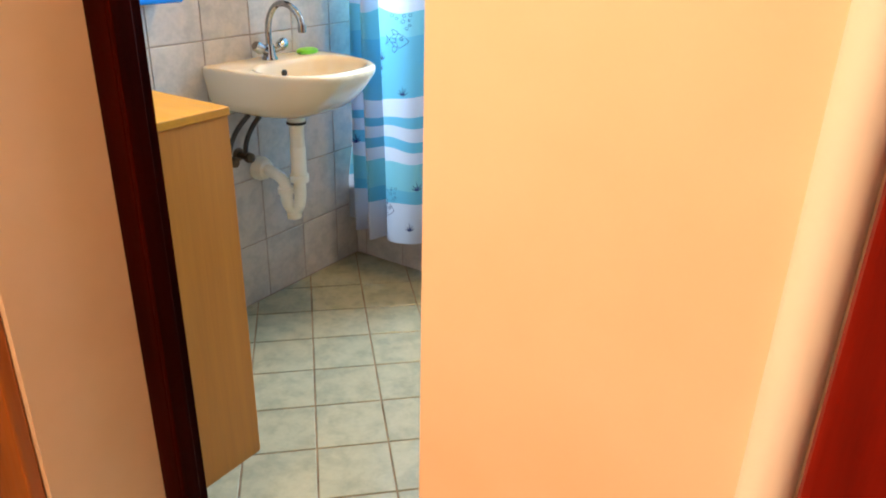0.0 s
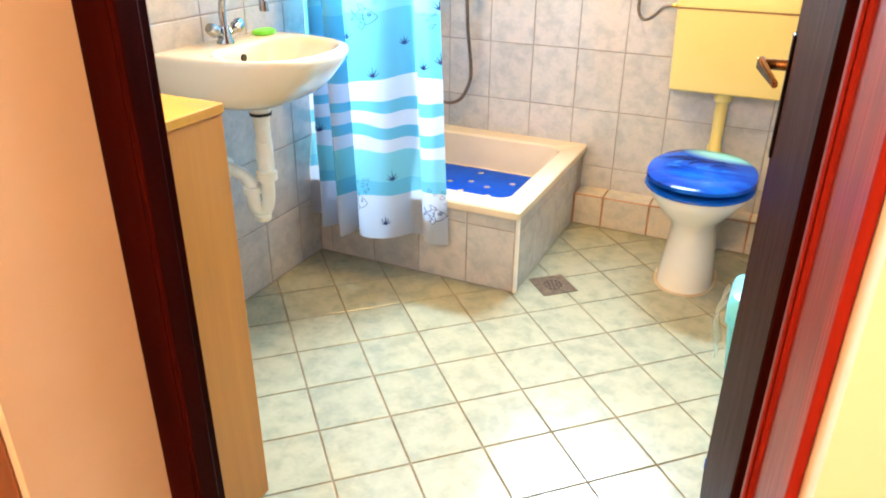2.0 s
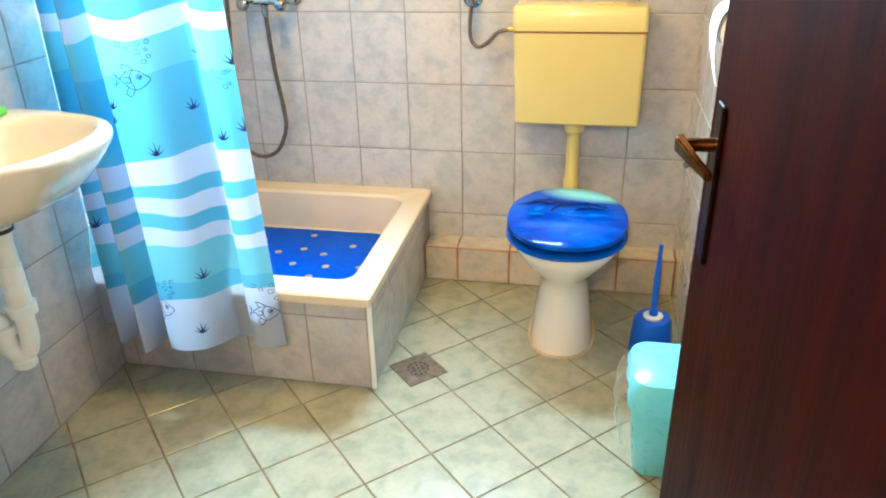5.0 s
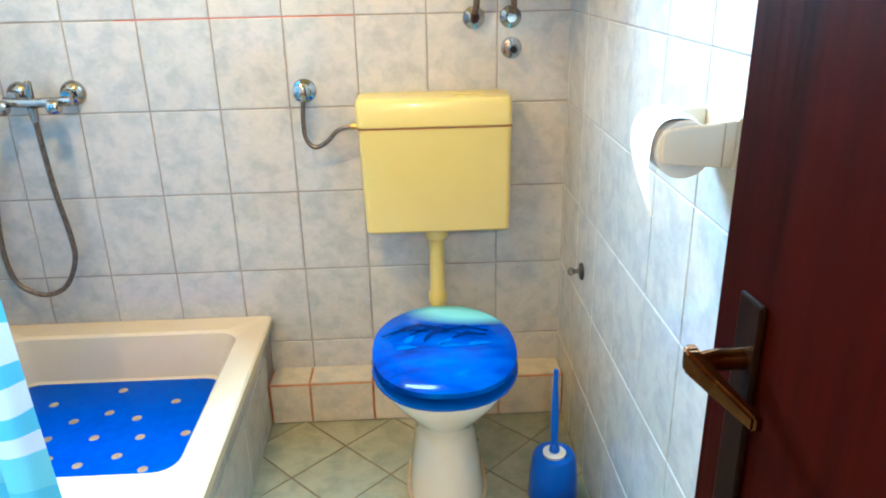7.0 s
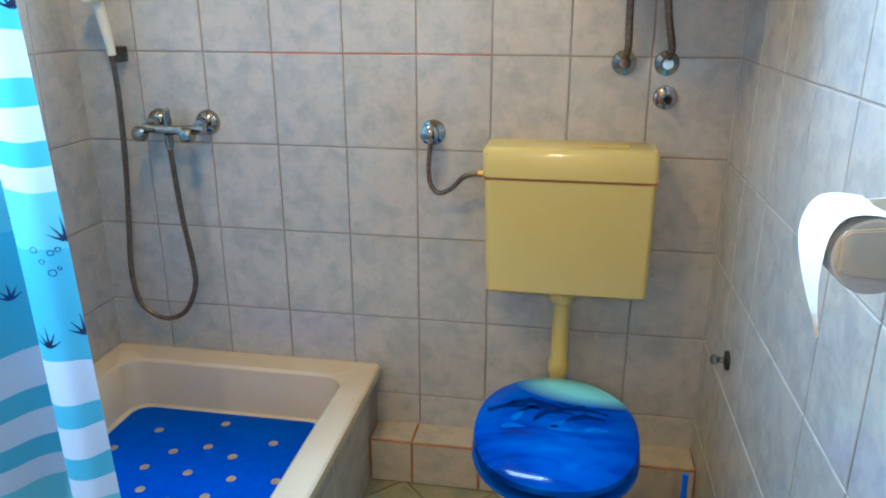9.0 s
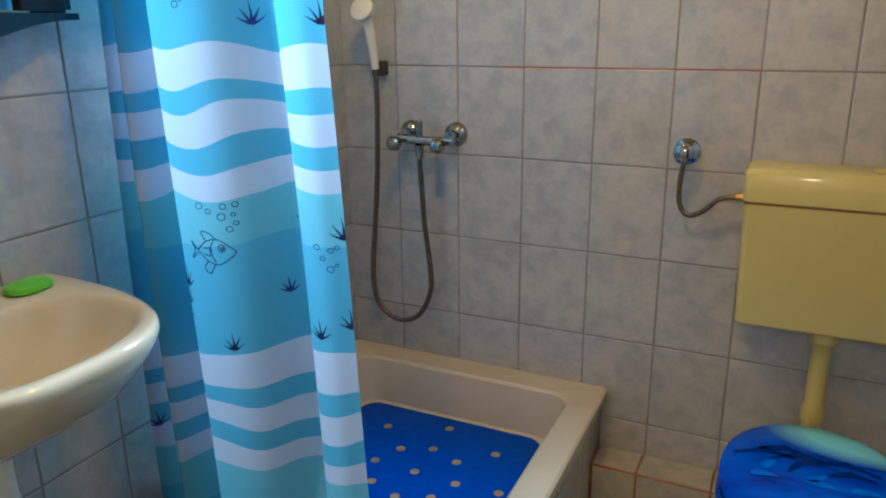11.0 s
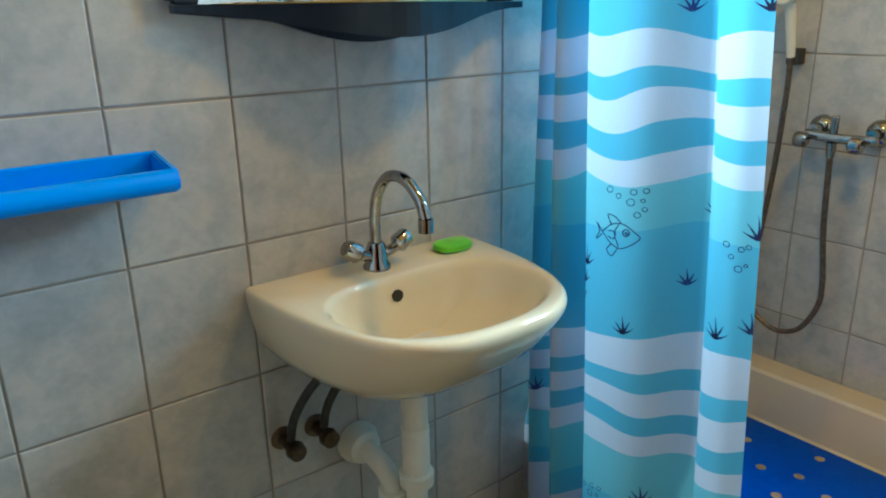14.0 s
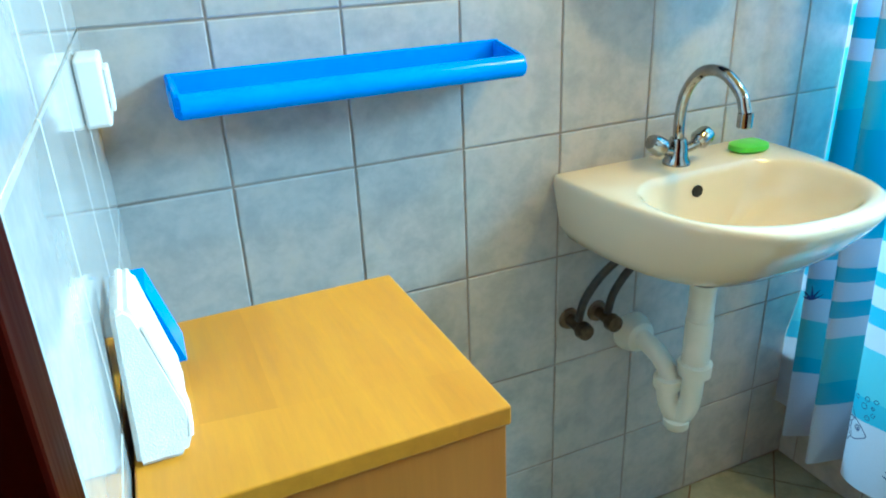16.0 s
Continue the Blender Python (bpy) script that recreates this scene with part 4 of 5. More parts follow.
tp = thing("basin_tap", (0.062, SY - 0.010, SZ), "chrome swan-neck basin tap with two knobs", "tap")
TPX, TPY = 0.062, SY - 0.015
part("tap_body", lathe(bmesh.new(), [(0.026, -0.001), (0.026, 0.006), (0.021, 0.014), (0.019, 0.040), (0.015, 0.050)], (TPX, TPY, SZ), "Z", 24), M_CHROME, tp, "", True)
part("spout", tube(bmesh.new(), [(TPX, TPY, SZ + 0.048), (TPX, TPY, SZ + 0.095), (TPX + 0.012, TPY, SZ + 0.142), (TPX + 0.048, TPY, SZ + 0.180), (TPX + 0.096, TPY + 0.002, SZ + 0.184), (TPX + 0.136, TPY + 0.004, SZ + 0.156), (TPX + 0.150, TPY + 0.005, SZ + 0.124)], 0.0105, 14), M_CHROME, tp, "", True)
part("aerator", lathe(bmesh.new(), [(0.013, 0.0), (0.013, -0.024), (0.010, -0.026)], (TPX + 0.151, TPY + 0.005, SZ + 0.126), "Z", 18), M_CHROME, tp, "", True)
for s in (-1, 1):
    stem = part("stem", tube(bmesh.new(), [(TPX, TPY, SZ + 0.022), (TPX + 0.004, TPY + 0.028 * s, SZ + 0.030), (TPX + 0.008, TPY + 0.044 * s, SZ + 0.038)], 0.010, 12), M_CHROME, tp, "", True)
    bm = lathe(bmesh.new(), [(0.014, 0.0), (0.019, 0.006), (0.018, 0.026), (0.014, 0.034), (0.002, 0.036)], (0, 0, 0), "Z", 20)
    bmesh.ops.transform(bm, matrix=Matrix.Translation((TPX + 0.006, TPY + 0.040 * s, SZ + 0.036)) @ Matrix.Rotation(radians(-58 * s), 4, "X"), verts=bm.verts)
    part("knob", bm, M_CHROME, stem, "chrome knob", True)

sp = thing("soap", (0.060, 1.850, SZ), "green oval bar of soap on the washbasin rim", "soap")
bm = bmesh.new()
loft(bm, [oval(0.066, 0, SZ + 0.0005, 0.026, 1.812, 1.884, 24), oval(0.066, 0, SZ + 0.005, 0.031, 1.806, 1.890, 24), oval(0.066, 0, SZ + 0.014, 0.030, 1.808, 1.888, 24), oval(0.066, 0, SZ + 0.018, 0.020, 1.818, 1.878, 24)])
part("bar", bm, M_SOAP, sp, "", True)

# ---- pipes under the basin ----
sf = thing("waste_trap", (0.16, 1.68, 0.38), "white plastic waste pipe and trap under the washbasin", "pipe")
PX, PY = 0.165, 1.672
part("seal_ring", lathe(bmesh.new(), [(0.0335, 0.0), (0.0335, 0.009)], (PX, PY, 0.7030), "Z", 24), M_BLACK, sf, "black rubber ring")
part("down_pipe", lathe(bmesh.new(), [(0.031, 0.7345 - 0.5), (0.031, 0.20), (0.025, 0.19), (0.025, 0.12), (0.027, 0.119), (0.027, 0.02), (0.022, 0.02)], (PX, PY, 0.5), "Z", 22), M_PIPE, sf, "", True)
part("collar", lathe(bmesh.new(), [(0.024, 0.0), (0.033, 0.002), (0.034, 0.028), (0.026, 0.031)], (PX, PY, 0.492), "Z", 22), M_PIPE, sf, "ribbed collar", True)
LX, LY = PX - 0.040, PY - 0.030
part("trap_bend", tube(bmesh.new(), [(PX, PY, 0.50), (PX - 0.001, PY - 0.001, 0.435), (PX - 0.008, PY - 0.006, 0.398), (PX - 0.022, PY - 0.017, 0.386), (LX + 0.003, LY + 0.003, 0.410), (LX, LY, 0.445), (LX, LY, 0.470)], 0.0215, 16), M_PIPE, sf, "", True)
part("trap_cap", lathe(bmesh.new(), [(0.024, 0.0), (0.027, 0.004), (0.027, 0.020), (0.02, 0.026)], (PX - 0.020, PY - 0.015, 0.356), "Z", 20), M_PIPE, sf, "", True)
part("collar", lathe(bmesh.new(), [(0.022, 0.0), (0.029, 0.002), (0.029, 0.024), (0.022, 0.027)], (LX, LY, 0.448), "Z", 22), M_PIPE, sf, "", True)
part("wall_pipe", tube(bmesh.new(), [(LX, LY, 0.462), (LX - 0.004, LY, 0.486), (LX - 0.030, LY - 0.002, 0.508), (0.050, LY - 0.004, 0.520), (0.001, LY - 0.004, 0.522)], 0.0205, 16), M_PIPE, sf, "", True)
part("wall_rose", lathe(bmesh.new(), [(0.044, 0.0), (0.044, 0.012), (0.034, 0.038), (0.023, 0.042)], (0.0, LY - 0.004, 0.521), "X", 26), M_PIPE, sf, "", True)
for y in (1.478, 1.548):
    av = thing("angle_valve", (0, y, 0.59), "tarnished angle valve with dark supply hose under the basin", "valve", "supply valves under the basin")
    part("valve_body", tube(bmesh.new(), [(0.0, y, 0.592), (0.022, y, 0.592), (0.046, y, 0.590)], 0.013, 12), M_VALVE, av, "", True)
    part("valve_knob", lathe(bmesh.new(), [(0.017, 0.046), (0.019, 0.050), (0.017, 0.066), (0.010, 0.068)], (0.0, y, 0.590), "X", 14), M_VALVE, av, "", True)
    part("rosette", lathe(bmesh.new(), [(0.024, 0.0), (0.022, 0.006), (0.014, 0.008)], (0.0, y, 0.592), "X", 20), M_DRAIN, av, "", True)
    part("hose", tube(bmesh.new(), [(0.036, y, 0.604), (0.042, y + 0.008, 0.650), (0.052, y + 0.036, 0.700), (0.062, y + 0.080, 0.742), (0.066, y + 0.110, 0.775)], 0.0085, 10), M_DARKHOSE, av, "", True)

# ---- mirror console above the basin ----
mc = thing("mirror_cabinet", (0.0, 1.71, 1.35), "wall mirror with a dark curved shelf over the washbasin", "mirror")
bm = bmesh.new()
n = 24
MY0, MY1 = 1.360, 2.062


def belly(y):
    return 0.5 * (1 + math.cos(math.pi * (2 * (y - MY0) / (MY1 - MY0) - 1)))


ys = [MY0 + (MY1 - MY0) * i / n for i in range(n + 1)]
loft(bm, [[(x, y, 1.385 - 0.072 * belly(y)) for y in ys] + [(x, y, 1.98) for y in ys[::-1]] for x in (0.001, 0.016)])
part("back_board", bm, M_CONSOLE, mc, "dark glossy back board")
bm = bmesh.new()
loft(bm, [[(0.0165, y, zb - 0.030 * belly(y) * k) for y in ys] + [(0.0165 + 0.018 + 0.092 * belly(y), y, zb - 0.044 * belly(y) * k) for y in ys[::-1]] for zb, k in ((1.367, 1.0), (1.3785, 0.0))])
part("shelf", bm, M_CONSOLE, mc, "dark curved shelf", False)
for ya, yb in ((MY0 + 0.001, MY0 + 0.040), (MY1 - 0.112, MY1 - 0.024)):
    bm = box((0.0168, ya, 1.3792), (0.034, yb, 1.97), 0.003)
    part("side_panel", bm, M_CONSOLE, mc, "dark glossy side panel")
part("mirror_glass", box((0.0165, MY0 + 0.041, 1.3795), (0.0205, MY1 - 0.113, 1.95)), M_MIRROR, mc, "mirror glass")
edge = [(0.0345 + 0.092 * belly(y), y, 1.3800) for y in ys if MY0 + 0.06 < y < MY1 - 0.10]
part("shelf_rail", tube(bmesh.new(), edge, 0.0016, 6, 2), M_BRASS, mc, "thin shining front edge", True)
cup = thing("tumbler", (0.062, 1.545, 1.380), "clear plastic tumbler on the mirror shelf", "cup")
part("glass_wall", lathe(bmesh.new(), [(0.026, 0.0), (0.031, 0.09), (0.029, 0.09), (0.024, 0.004)], (0.062, 1.545, 1.3795), "Z", 20), M_CUP, cup, "", True)

# ---- blue shelf on the sink wall ----
shf = thing("wall_shelf", (0.0, 1.05, 1.13), "bright blue plastic tray shelf on the tiled wall", "shelf")
x0, x1, ya, yb, za = 0.001, 0.098, 0.785, 1.318, 1.118
part("tray_floor", box((x0, ya + 0.004, za), (x1 - 0.004, yb - 0.004, za + 0.010), 0.004), M_SHELF, shf)
part("back_rim", box((x0, ya, za + 0.006), (x0 + 0.008, yb, za + 0.050), 0.0035), M_SHELF, shf)
part("front_rim", tube(bmesh.new(), [(x1 - 0.006, ya + 0.008, za + 0.018), (x1 - 0.006, (ya + yb) / 2, za + 0.018), (x1 - 0.006, yb - 0.008, za + 0.018)], 0.0175, 14, 2), M_SHELF, shf, "thick rounded blue lip", True)
for y in (ya, yb - 0.012):
    bm = bmesh.new()
    loft(bm, [[(x0, yy, za + 0.004), (x1, yy, za + 0.002), (x1 + 0.006, yy, za + 0.018), (x1 - 0.004, yy, za + 0.0355), (x0, yy, za + 0.050)] for yy in (y, y + 0.012)])
    bmesh.ops.bevel(bm, geom=list(bm.edges), offset=0.003, segments=2, affect="EDGES")
    part("end_rim", bm, M_SHELF, shf, "", True)

# ---- cabinet by the door ----
CX0, CX1, CY1, CZ = 0.352, 0.652, 0.978, 0.957
cab = thing("cabinet", ((CX0 + CX1) / 2, 0.845, 0), "birch veneered low cabinet standing by the doorway", "cabinet")
part("side_panel", box((CX1 - 0.018, Y0 + 0.004, 0.0), (CX1, CY1 - 0.004, CZ - 0.020), 0.001), M_BIRCHSIDE, cab)
part("side_panel", box((CX0 + 0.002, Y0 + 0.004, 0.0), (CX0 + 0.020, CY1 - 0.004, CZ - 0.020), 0.001), M_BIRCHSIDE, cab)
part("back_panel", box((CX0 + 0.020, Y0 + 0.006, 0.04), (CX1 - 0.018, Y0 + 0.012, CZ - 0.020)), M_BIRCHSIDE, cab)
part("top", box((CX0, Y0 + 0.003, CZ - 0.0198), (CX1 + 0.003, CY1, CZ), 0.002), M_BIRCH, cab, "smooth yellow birch top")
part("plinth_board", box((CX0 + 0.020, CY1 - 0.030, 0.0), (CX1 - 0.018, CY1 - 0.014, 0.06)), M_BIRCHSIDE, cab)
part("door", box((CX0 + 0.021, CY1 - 0.020, 0.062), (CX1 - 0.019, CY1 - 0.004, CZ - 0.022), 0.0015), M_BIRCHSIDE, cab)

# things on the cabinet
pk = thing("towel_pack", (0.54, 0.73, CZ), "white wedge-shaped folded towel pack leaning on the wall", "towel")
bm = bmesh.new()
prof = [(Y0 + 0.006, 0.0), (Y0 + 0.044, 0.0), (Y0 + 0.051, 0.014), (Y0 + 0.049, 0.032), (Y0 + 0.026, 0.108), (Y0 + 0.018, 0.114), (Y0 + 0.007, 0.111)]
loft(bm, [[(x - 0.50 * z, y, CZ + 0.0005 + z) for y, z in prof] for x in (0.500, 0.594)])
bmesh.ops.bevel(bm, geom=list(bm.edges), offset=0.004, segments=2, affect="EDGES")
part("towel", bm, M_CLOTH, pk, "", True)
for i in range(3):
    bm = tube(bmesh.new(), [(0.584 - 0.010 * i, Y0 + 0.0490, CZ + 0.012), (0.573 - 0.010 * i, Y0 + 0.0490, CZ + 0.033), (0.542 - 0.010 * i, Y0 + 0.029, CZ + 0.097)], 0.0024, 6, 4)
    part("fold_edge", bm, M_CLOTH, pk, "", True)
fd = thing("blue_box", (0.45, 0.73, CZ), "flat blue packet leaning behind the towels", "packet")
bm = bmesh.new()
loft(bm, [[(x, y, CZ + z) for y, z in ((Y0 + 0.040, 0.0), (Y0 + 0.056, 0.0), (Y0 + 0.032, 0.082), (Y0 + 0.016, 0.082))] for x in (0.380, 0.440)])
part("packet", bm, M_SHELF, fd)

sw = thing("light_switch", (0.20, Y0, 1.19), "white plastic switch box on the tiled wall", "switch")
part("switch_box", box((0.160, Y0 + 0.0005, 1.152), (0.235, Y0 + 0.028, 1.228), 0.004), M_WHITEPL, sw)
part("rocker", box((0.174, Y0 + 0.0285, 1.166), (0.221, Y0 + 0.034, 1.214), 0.002), M_WHITEPL, sw)

# what stands or hangs along the door wall follows it
for ob, reach in ((cab, 0.75), (pk, 9.0), (fd, 9.0), (sw, 9.0)):
    for child in ob.children:
        for v in child.data.vertices:
            if v.co.y < reach:
                v.co.y -= SKEW * v.co.x

# ---- floor drain ----
DC = Vector((0.950, 2.288, 0.0))
fdn = thing("floor_drain", DC, "square brownish steel floor drain between the tiles", "drain")
R45 = Matrix.Translation(DC) @ Matrix.Rotation(radians(44.1), 4, "Z")
bm = box((-0.068, -0.068, 0.0005), (0.068, 0.068, 0.003), 0.001)
bmesh.ops.transform(bm, matrix=R45, verts=bm.verts)
part("plate", bm, M_DRAIN, fdn)
# solid black discs on the plate, painted dark like open holes
for r, cnt in ((0.0, 1), (0.016, 6), (0.032, 12)):
    for i in range(cnt):
        a = 2 * math.pi * i / cnt
        bm = lathe(bmesh.new(), [(0.0042, 0.0), (0.0042, 0.0006)], (DC.x + r * math.cos(a), DC.y + r * math.sin(a), 0.0031), "Z", 10)
        part("drain_hole", bm, M_BLACK, fdn)

# ---- shower curtain ----
cu = thing("shower_curtain", (0.28, 2.10, 0.2), "aqua and white striped shower curtain with fish and plants", "curtain")
# first three points are added cloth up to the wall, closing a light leak
PLAN = spline([(0.0015, 2.130, 0), (0.045, 2.110, 0), (0.086, 2.099, 0), (0.098, 2.050, 0), (0.118, 2.080, 0), (0.136, 2.108, 0), (0.152, 2.060, 0), (0.172, 2.036, 0), (0.196, 2.096, 0), (0.218, 2.058, 0), (0.275, 2.044, 0), (0.345, 2.058, 0), (0.392, 2.108, 0), (0.415, 2.126, 0), (0.442, 2.092, 0), (0.485, 2.090, 0), (0.520, 2.110, 0)], 7)
ARC = [0.0]
for a, b in zip(PLAN, PLAN[1:]):
    ARC.append(ARC[-1] + (b - a).length)
# upper edge is unseen, set high to hold back window light
CTOP, CBOT = 2.02, 0.17


def curtain_at(s, z):
    """The point of the cloth at arc length s and height z; it widens and flattens towards the hem."""
    s = min(max(s, 0.0), ARC[-1] - 1e-6)
    i = max(k for k in range(len(ARC) - 1) if ARC[k] <= s)
    p = PLAN[i].lerp(PLAN[i + 1], (s - ARC[i]) / (ARC[i + 1] - ARC[i]))
    d = (CTOP - z) / (CTOP - CBOT)
    f = s / ARC[-1]
    x = p.x + f * 0.105 * max(0.0, d - 0.28)
    y = 2.085 + (p.y - 2.075) * (1.15 + 0.5 * d) - 0.012 * d + 0.010 * math.sin(5 * d + 6 * f)
    return Vector((x, min(y, TY - 0.006) if z < TZ + 0.03 else min(y, TY - 0.006 + (z - TZ - 0.03) * 0.25), z + 0.012 * math.sin(9 * f + 1.0) * d))


bm = bmesh.new()
uvl = bm.loops.layers.uv.new("cloth")
NS, NZ = 150, 60
grid = []
for j in range(NZ + 1):
    z = CTOP + (CBOT - CTOP) * j / NZ
    grid.append([(bm.verts.new(curtain_at(ARC[-1] * i / NS, z)), (ARC[-1] * i / NS, z)) for i in range(NS + 1)])
for a, b in zip(grid, grid[1:]):
    for i in range(NS):
        q = (a[i], a[i + 1], b[i + 1], b[i])
        f = bm.faces.new([v for v, _ in q])
        for lp, (_, uv) in zip(f.loops, q):
            lp[uvl].uv = uv
cloth = part("cloth", bm, M_CURTAIN, cu, "thin printed cloth hanging in folds", True)
rod = thing("curtain_rod", (0.43, 2.09, 2.05), "white curtain rod along the front of the shower", "rod")
part("bar", tube(bmesh.new(), [(0.001, 2.09, 2.055), (0.43, 2.09, 2.055), (0.86, 2.09, 2.055)], 0.011, 12, 2), M_WHITEPL, rod, "", True)
part("hanger", tube(bmesh.new(), [(0.86, 2.09, 2.055), (0.86, 2.09, 2.2), (0.86, 2.09, H - 0.001)], 0.006, 10, 2), M_WHITEPL, rod, "", True)
for i in range(8):
    s = ARC[-1] * (i + 0.5) / 8
    p = curtain_at(s, CTOP)
    part("ring", tube(bmesh.new(), [(p.x, p.y, CTOP - 0.01), (p.x, p.y - 0.014, 2.045), (p.x, 2.09, 2.071), (p.x, p.y + 0.014, 2.045), (p.x, p.y, CTOP - 0.01)], 0.0018, 6, 4), M_WHITEPL, rod)


def ink(lines, s0, z0, size, name, width=0.0011):
    """Printed strokes on the cloth; lines are in units of size round (s0, z0)."""
    bm = bmesh.new()
    for line in lines:
        pts = spline([(a, b, 0) for a, b in line], 6) if len(line) > 2 else [Vector((a, b, 0)) for a, b in line]
        prev = None
        m = len(pts)
        for i, p in enumerate(pts):
            t = (pts[min(i + 1, m - 1)] - pts[max(i - 1, 0)])
            t = t.normalized() if t.length > 1e-6 else Vector((1, 0, 0))
            nrm = Vector((-t.y, t.x, 0))
            w = width * (1.0 if name != "plant_print" else 2.6 * (1 - i / (m - 1)) + 0.3)
            two = []
            for sg in (-1, 1):
                s, z = s0 + p.x * size + sg * nrm.x * w, z0 + p.y * size + sg * nrm.y * w
                c = curtain_at(s, z)
                e = 0.002
                du, dv = curtain_at(s + e, z) - curtain_at(s - e, z), curtain_at(s, z + e) - curtain_at(s, z - e)
                nn = du.cross(dv).normalized()
                if nn.y > 0:
                    nn = -nn
                two.append(bm.verts.new(c + nn * 0.0016))
            if prev:
                bm.faces.new((prev[0], prev[1], two[1], two[0]))
            prev = two
    return part(name, bm, M_INK, cloth)


def ring_line(cx, cy, rx, ry, n=12):
    return [(cx + rx * math.cos(2 * math.pi * i / n), cy + ry * math.sin(2 * math.pi * i / n)) for i in range(n + 1)]


FISH = [[(-0.34, 0.06), (-0.10, 0.26), (0.16, 0.28), (0.38, 0.12), (0.50, -0.02), (0.38, -0.16), (0.12, -0.30), (-0.12, -0.20), (-0.34, 0.06)], [(-0.34, 0.06), (-0.50, 0.26), (-0.42, 0.06), (-0.52, -0.14), (-0.34, 0.0)],
        [(-0.12, 0.26), (-0.20, 0.48), (-0.02, 0.44), (0.12, 0.29)], [(0.05, -0.28), (-0.10, -0.50), (-0.22, -0.36), (-0.10, -0.20)], [(0.06, 0.27), (-0.04, 0.05), (0.06, -0.26)], [(-0.18, 0.10), (-0.02, 0.08), (-0.06, -0.08), (-0.20, -0.04)],
        ring_line(0.22, 0.08, 0.07, 0.08), ring_line(0.23, 0.07, 0.025, 0.03, 8)]
PLANT = [[(0.0, 0.0), (0.02, 0.35), (-0.03, 0.85)], [(0.0, 0.0), (-0.14, 0.25), (-0.34, 0.55)], [(0.0, 0.0), (0.16, 0.30), (0.30, 0.62)], [(0.0, 0.0), (-0.22, 0.10), (-0.46, 0.24)], [(0.0, 0.0), (0.22, 0.10), (0.46, 0.30)]]


def at(x, z):
    """Arc length at which the cloth's foremost fold stands at x, at height z."""
    near = [(curtain_at(ARC[-1] * k / 240, z), ARC[-1] * k / 240) for k in range(241)]
    best = min(abs(p.x - x) for p, _ in near)
    return min((p.y, a) for p, a in near if abs(p.x - x) < best + 0.004)[1]


BUBBLES = ((-0.2, 1.05, 0.09), (0.05, 0.85, 0.07), (0.45, 1.0, 0.08), (0.75, 1.05, 0.07), (0.38, 0.65, 0.10), (0.68, 0.72, 0.05), (0.72, 0.42, 0.06), (0.55, 0.22, 0.08))
for x, z, size in ((0.322, 0.953, 0.082), (0.262, 0.307, 0.082), (0.556, 0.285, 0.074)):
    a0 = at(x, z)
    ink(FISH, a0, z, size, "fish_print")
    for a, b, r in BUBBLES:
        ink([ring_line(0, 0, 1, 1)], a0 + a * 0.065, z + 0.03 + b * 0.055, r * 0.065, "bubble_print", 0.0008)
for x, z, sz in ((0.394, 1.352, 0.046), (0.527, 1.357, 0.048), (0.439, 0.995, 0.038), (0.566, 0.985, 0.050), (0.421, 0.857, 0.036), (0.348, 0.757, 0.042), (0.500, 0.792, 0.046), (0.580, 0.815, 0.045), (0.246, 0.884, 0.048), (0.238, 0.846, 0.044), (0.159, 1.005, 0.042),
                 (0.120, 0.545, 0.040), (0.401, 0.390, 0.042), (0.383, 0.225, 0.040), (0.161, 0.232, 0.055), (0.480, 1.560, 0.045), (0.300, 1.590, 0.045)):
    ink(PLANT, at(x, z), z, sz, "plant_print")
for x, z0 in ((0.228, 0.80), (0.519, 0.915), (0.292, 1.372)):
    for a, b, r in BUBBLES[:6]:
        ink([ring_line(0, 0, 1, 1)], at(x, z0) + a * 0.035, z0 + (b - 0.5) * 0.10, r * 0.055, "bubble_print", 0.0008)

# ---- tiles ----
TILE_MESH = {}
LAY = random.Random(7)


def tile_mesh(w, h, mat_, key):
    """A bevelled tile, w by h, with its face at z = T."""
    k = (round(w, 3), round(h, 3), key)
    if k not in TILE_MESH:
        bm = bmesh.new()
        b = 0.0022
        low = [bm.verts.new((sx * w / 2, sy * h / 2, 0)) for sx, sy in ((-1, -1), (1, -1), (1, 1), (-1, 1))]
        mid = [bm.verts.new((sx * w / 2, sy * h / 2, T - 0.0012)) for sx, sy in ((-1, -1), (1, -1), (1, 1), (-1, 1))]
        top = [bm.verts.new((sx * (w / 2 - b), sy * (h / 2 - b), T)) for sx, sy in ((-1, -1), (1, -1), (1, 1), (-1, 1))]
        for a, c in ((low, mid), (mid, top)):
            for i in range(4):
                j = (i + 1) % 4
                bm.faces.new((a[i], a[j], c[j], c[i]))
        bm.faces.new(top)
        bm.faces.new(low[::-1])
        me = bpy.data.meshes.new("tile")
        bm.to_mesh(me)
        bm.free()
        me.materials.append(mat_)
        TILE_MESH[k] = me
    return TILE_MESH[k]


def cuts(lo, hi, first, pitch):
    """Joint positions from lo to hi, one of them at first."""
    k = math.ceil((lo - first) / pitch + 1e-6)
    out = [lo]
    while first + k * pitch < hi - 0.012:
        if first + k * pitch - out[-1] > 0.012:
            out.append(first + k * pitch)
        k += 1
    return out + [hi]


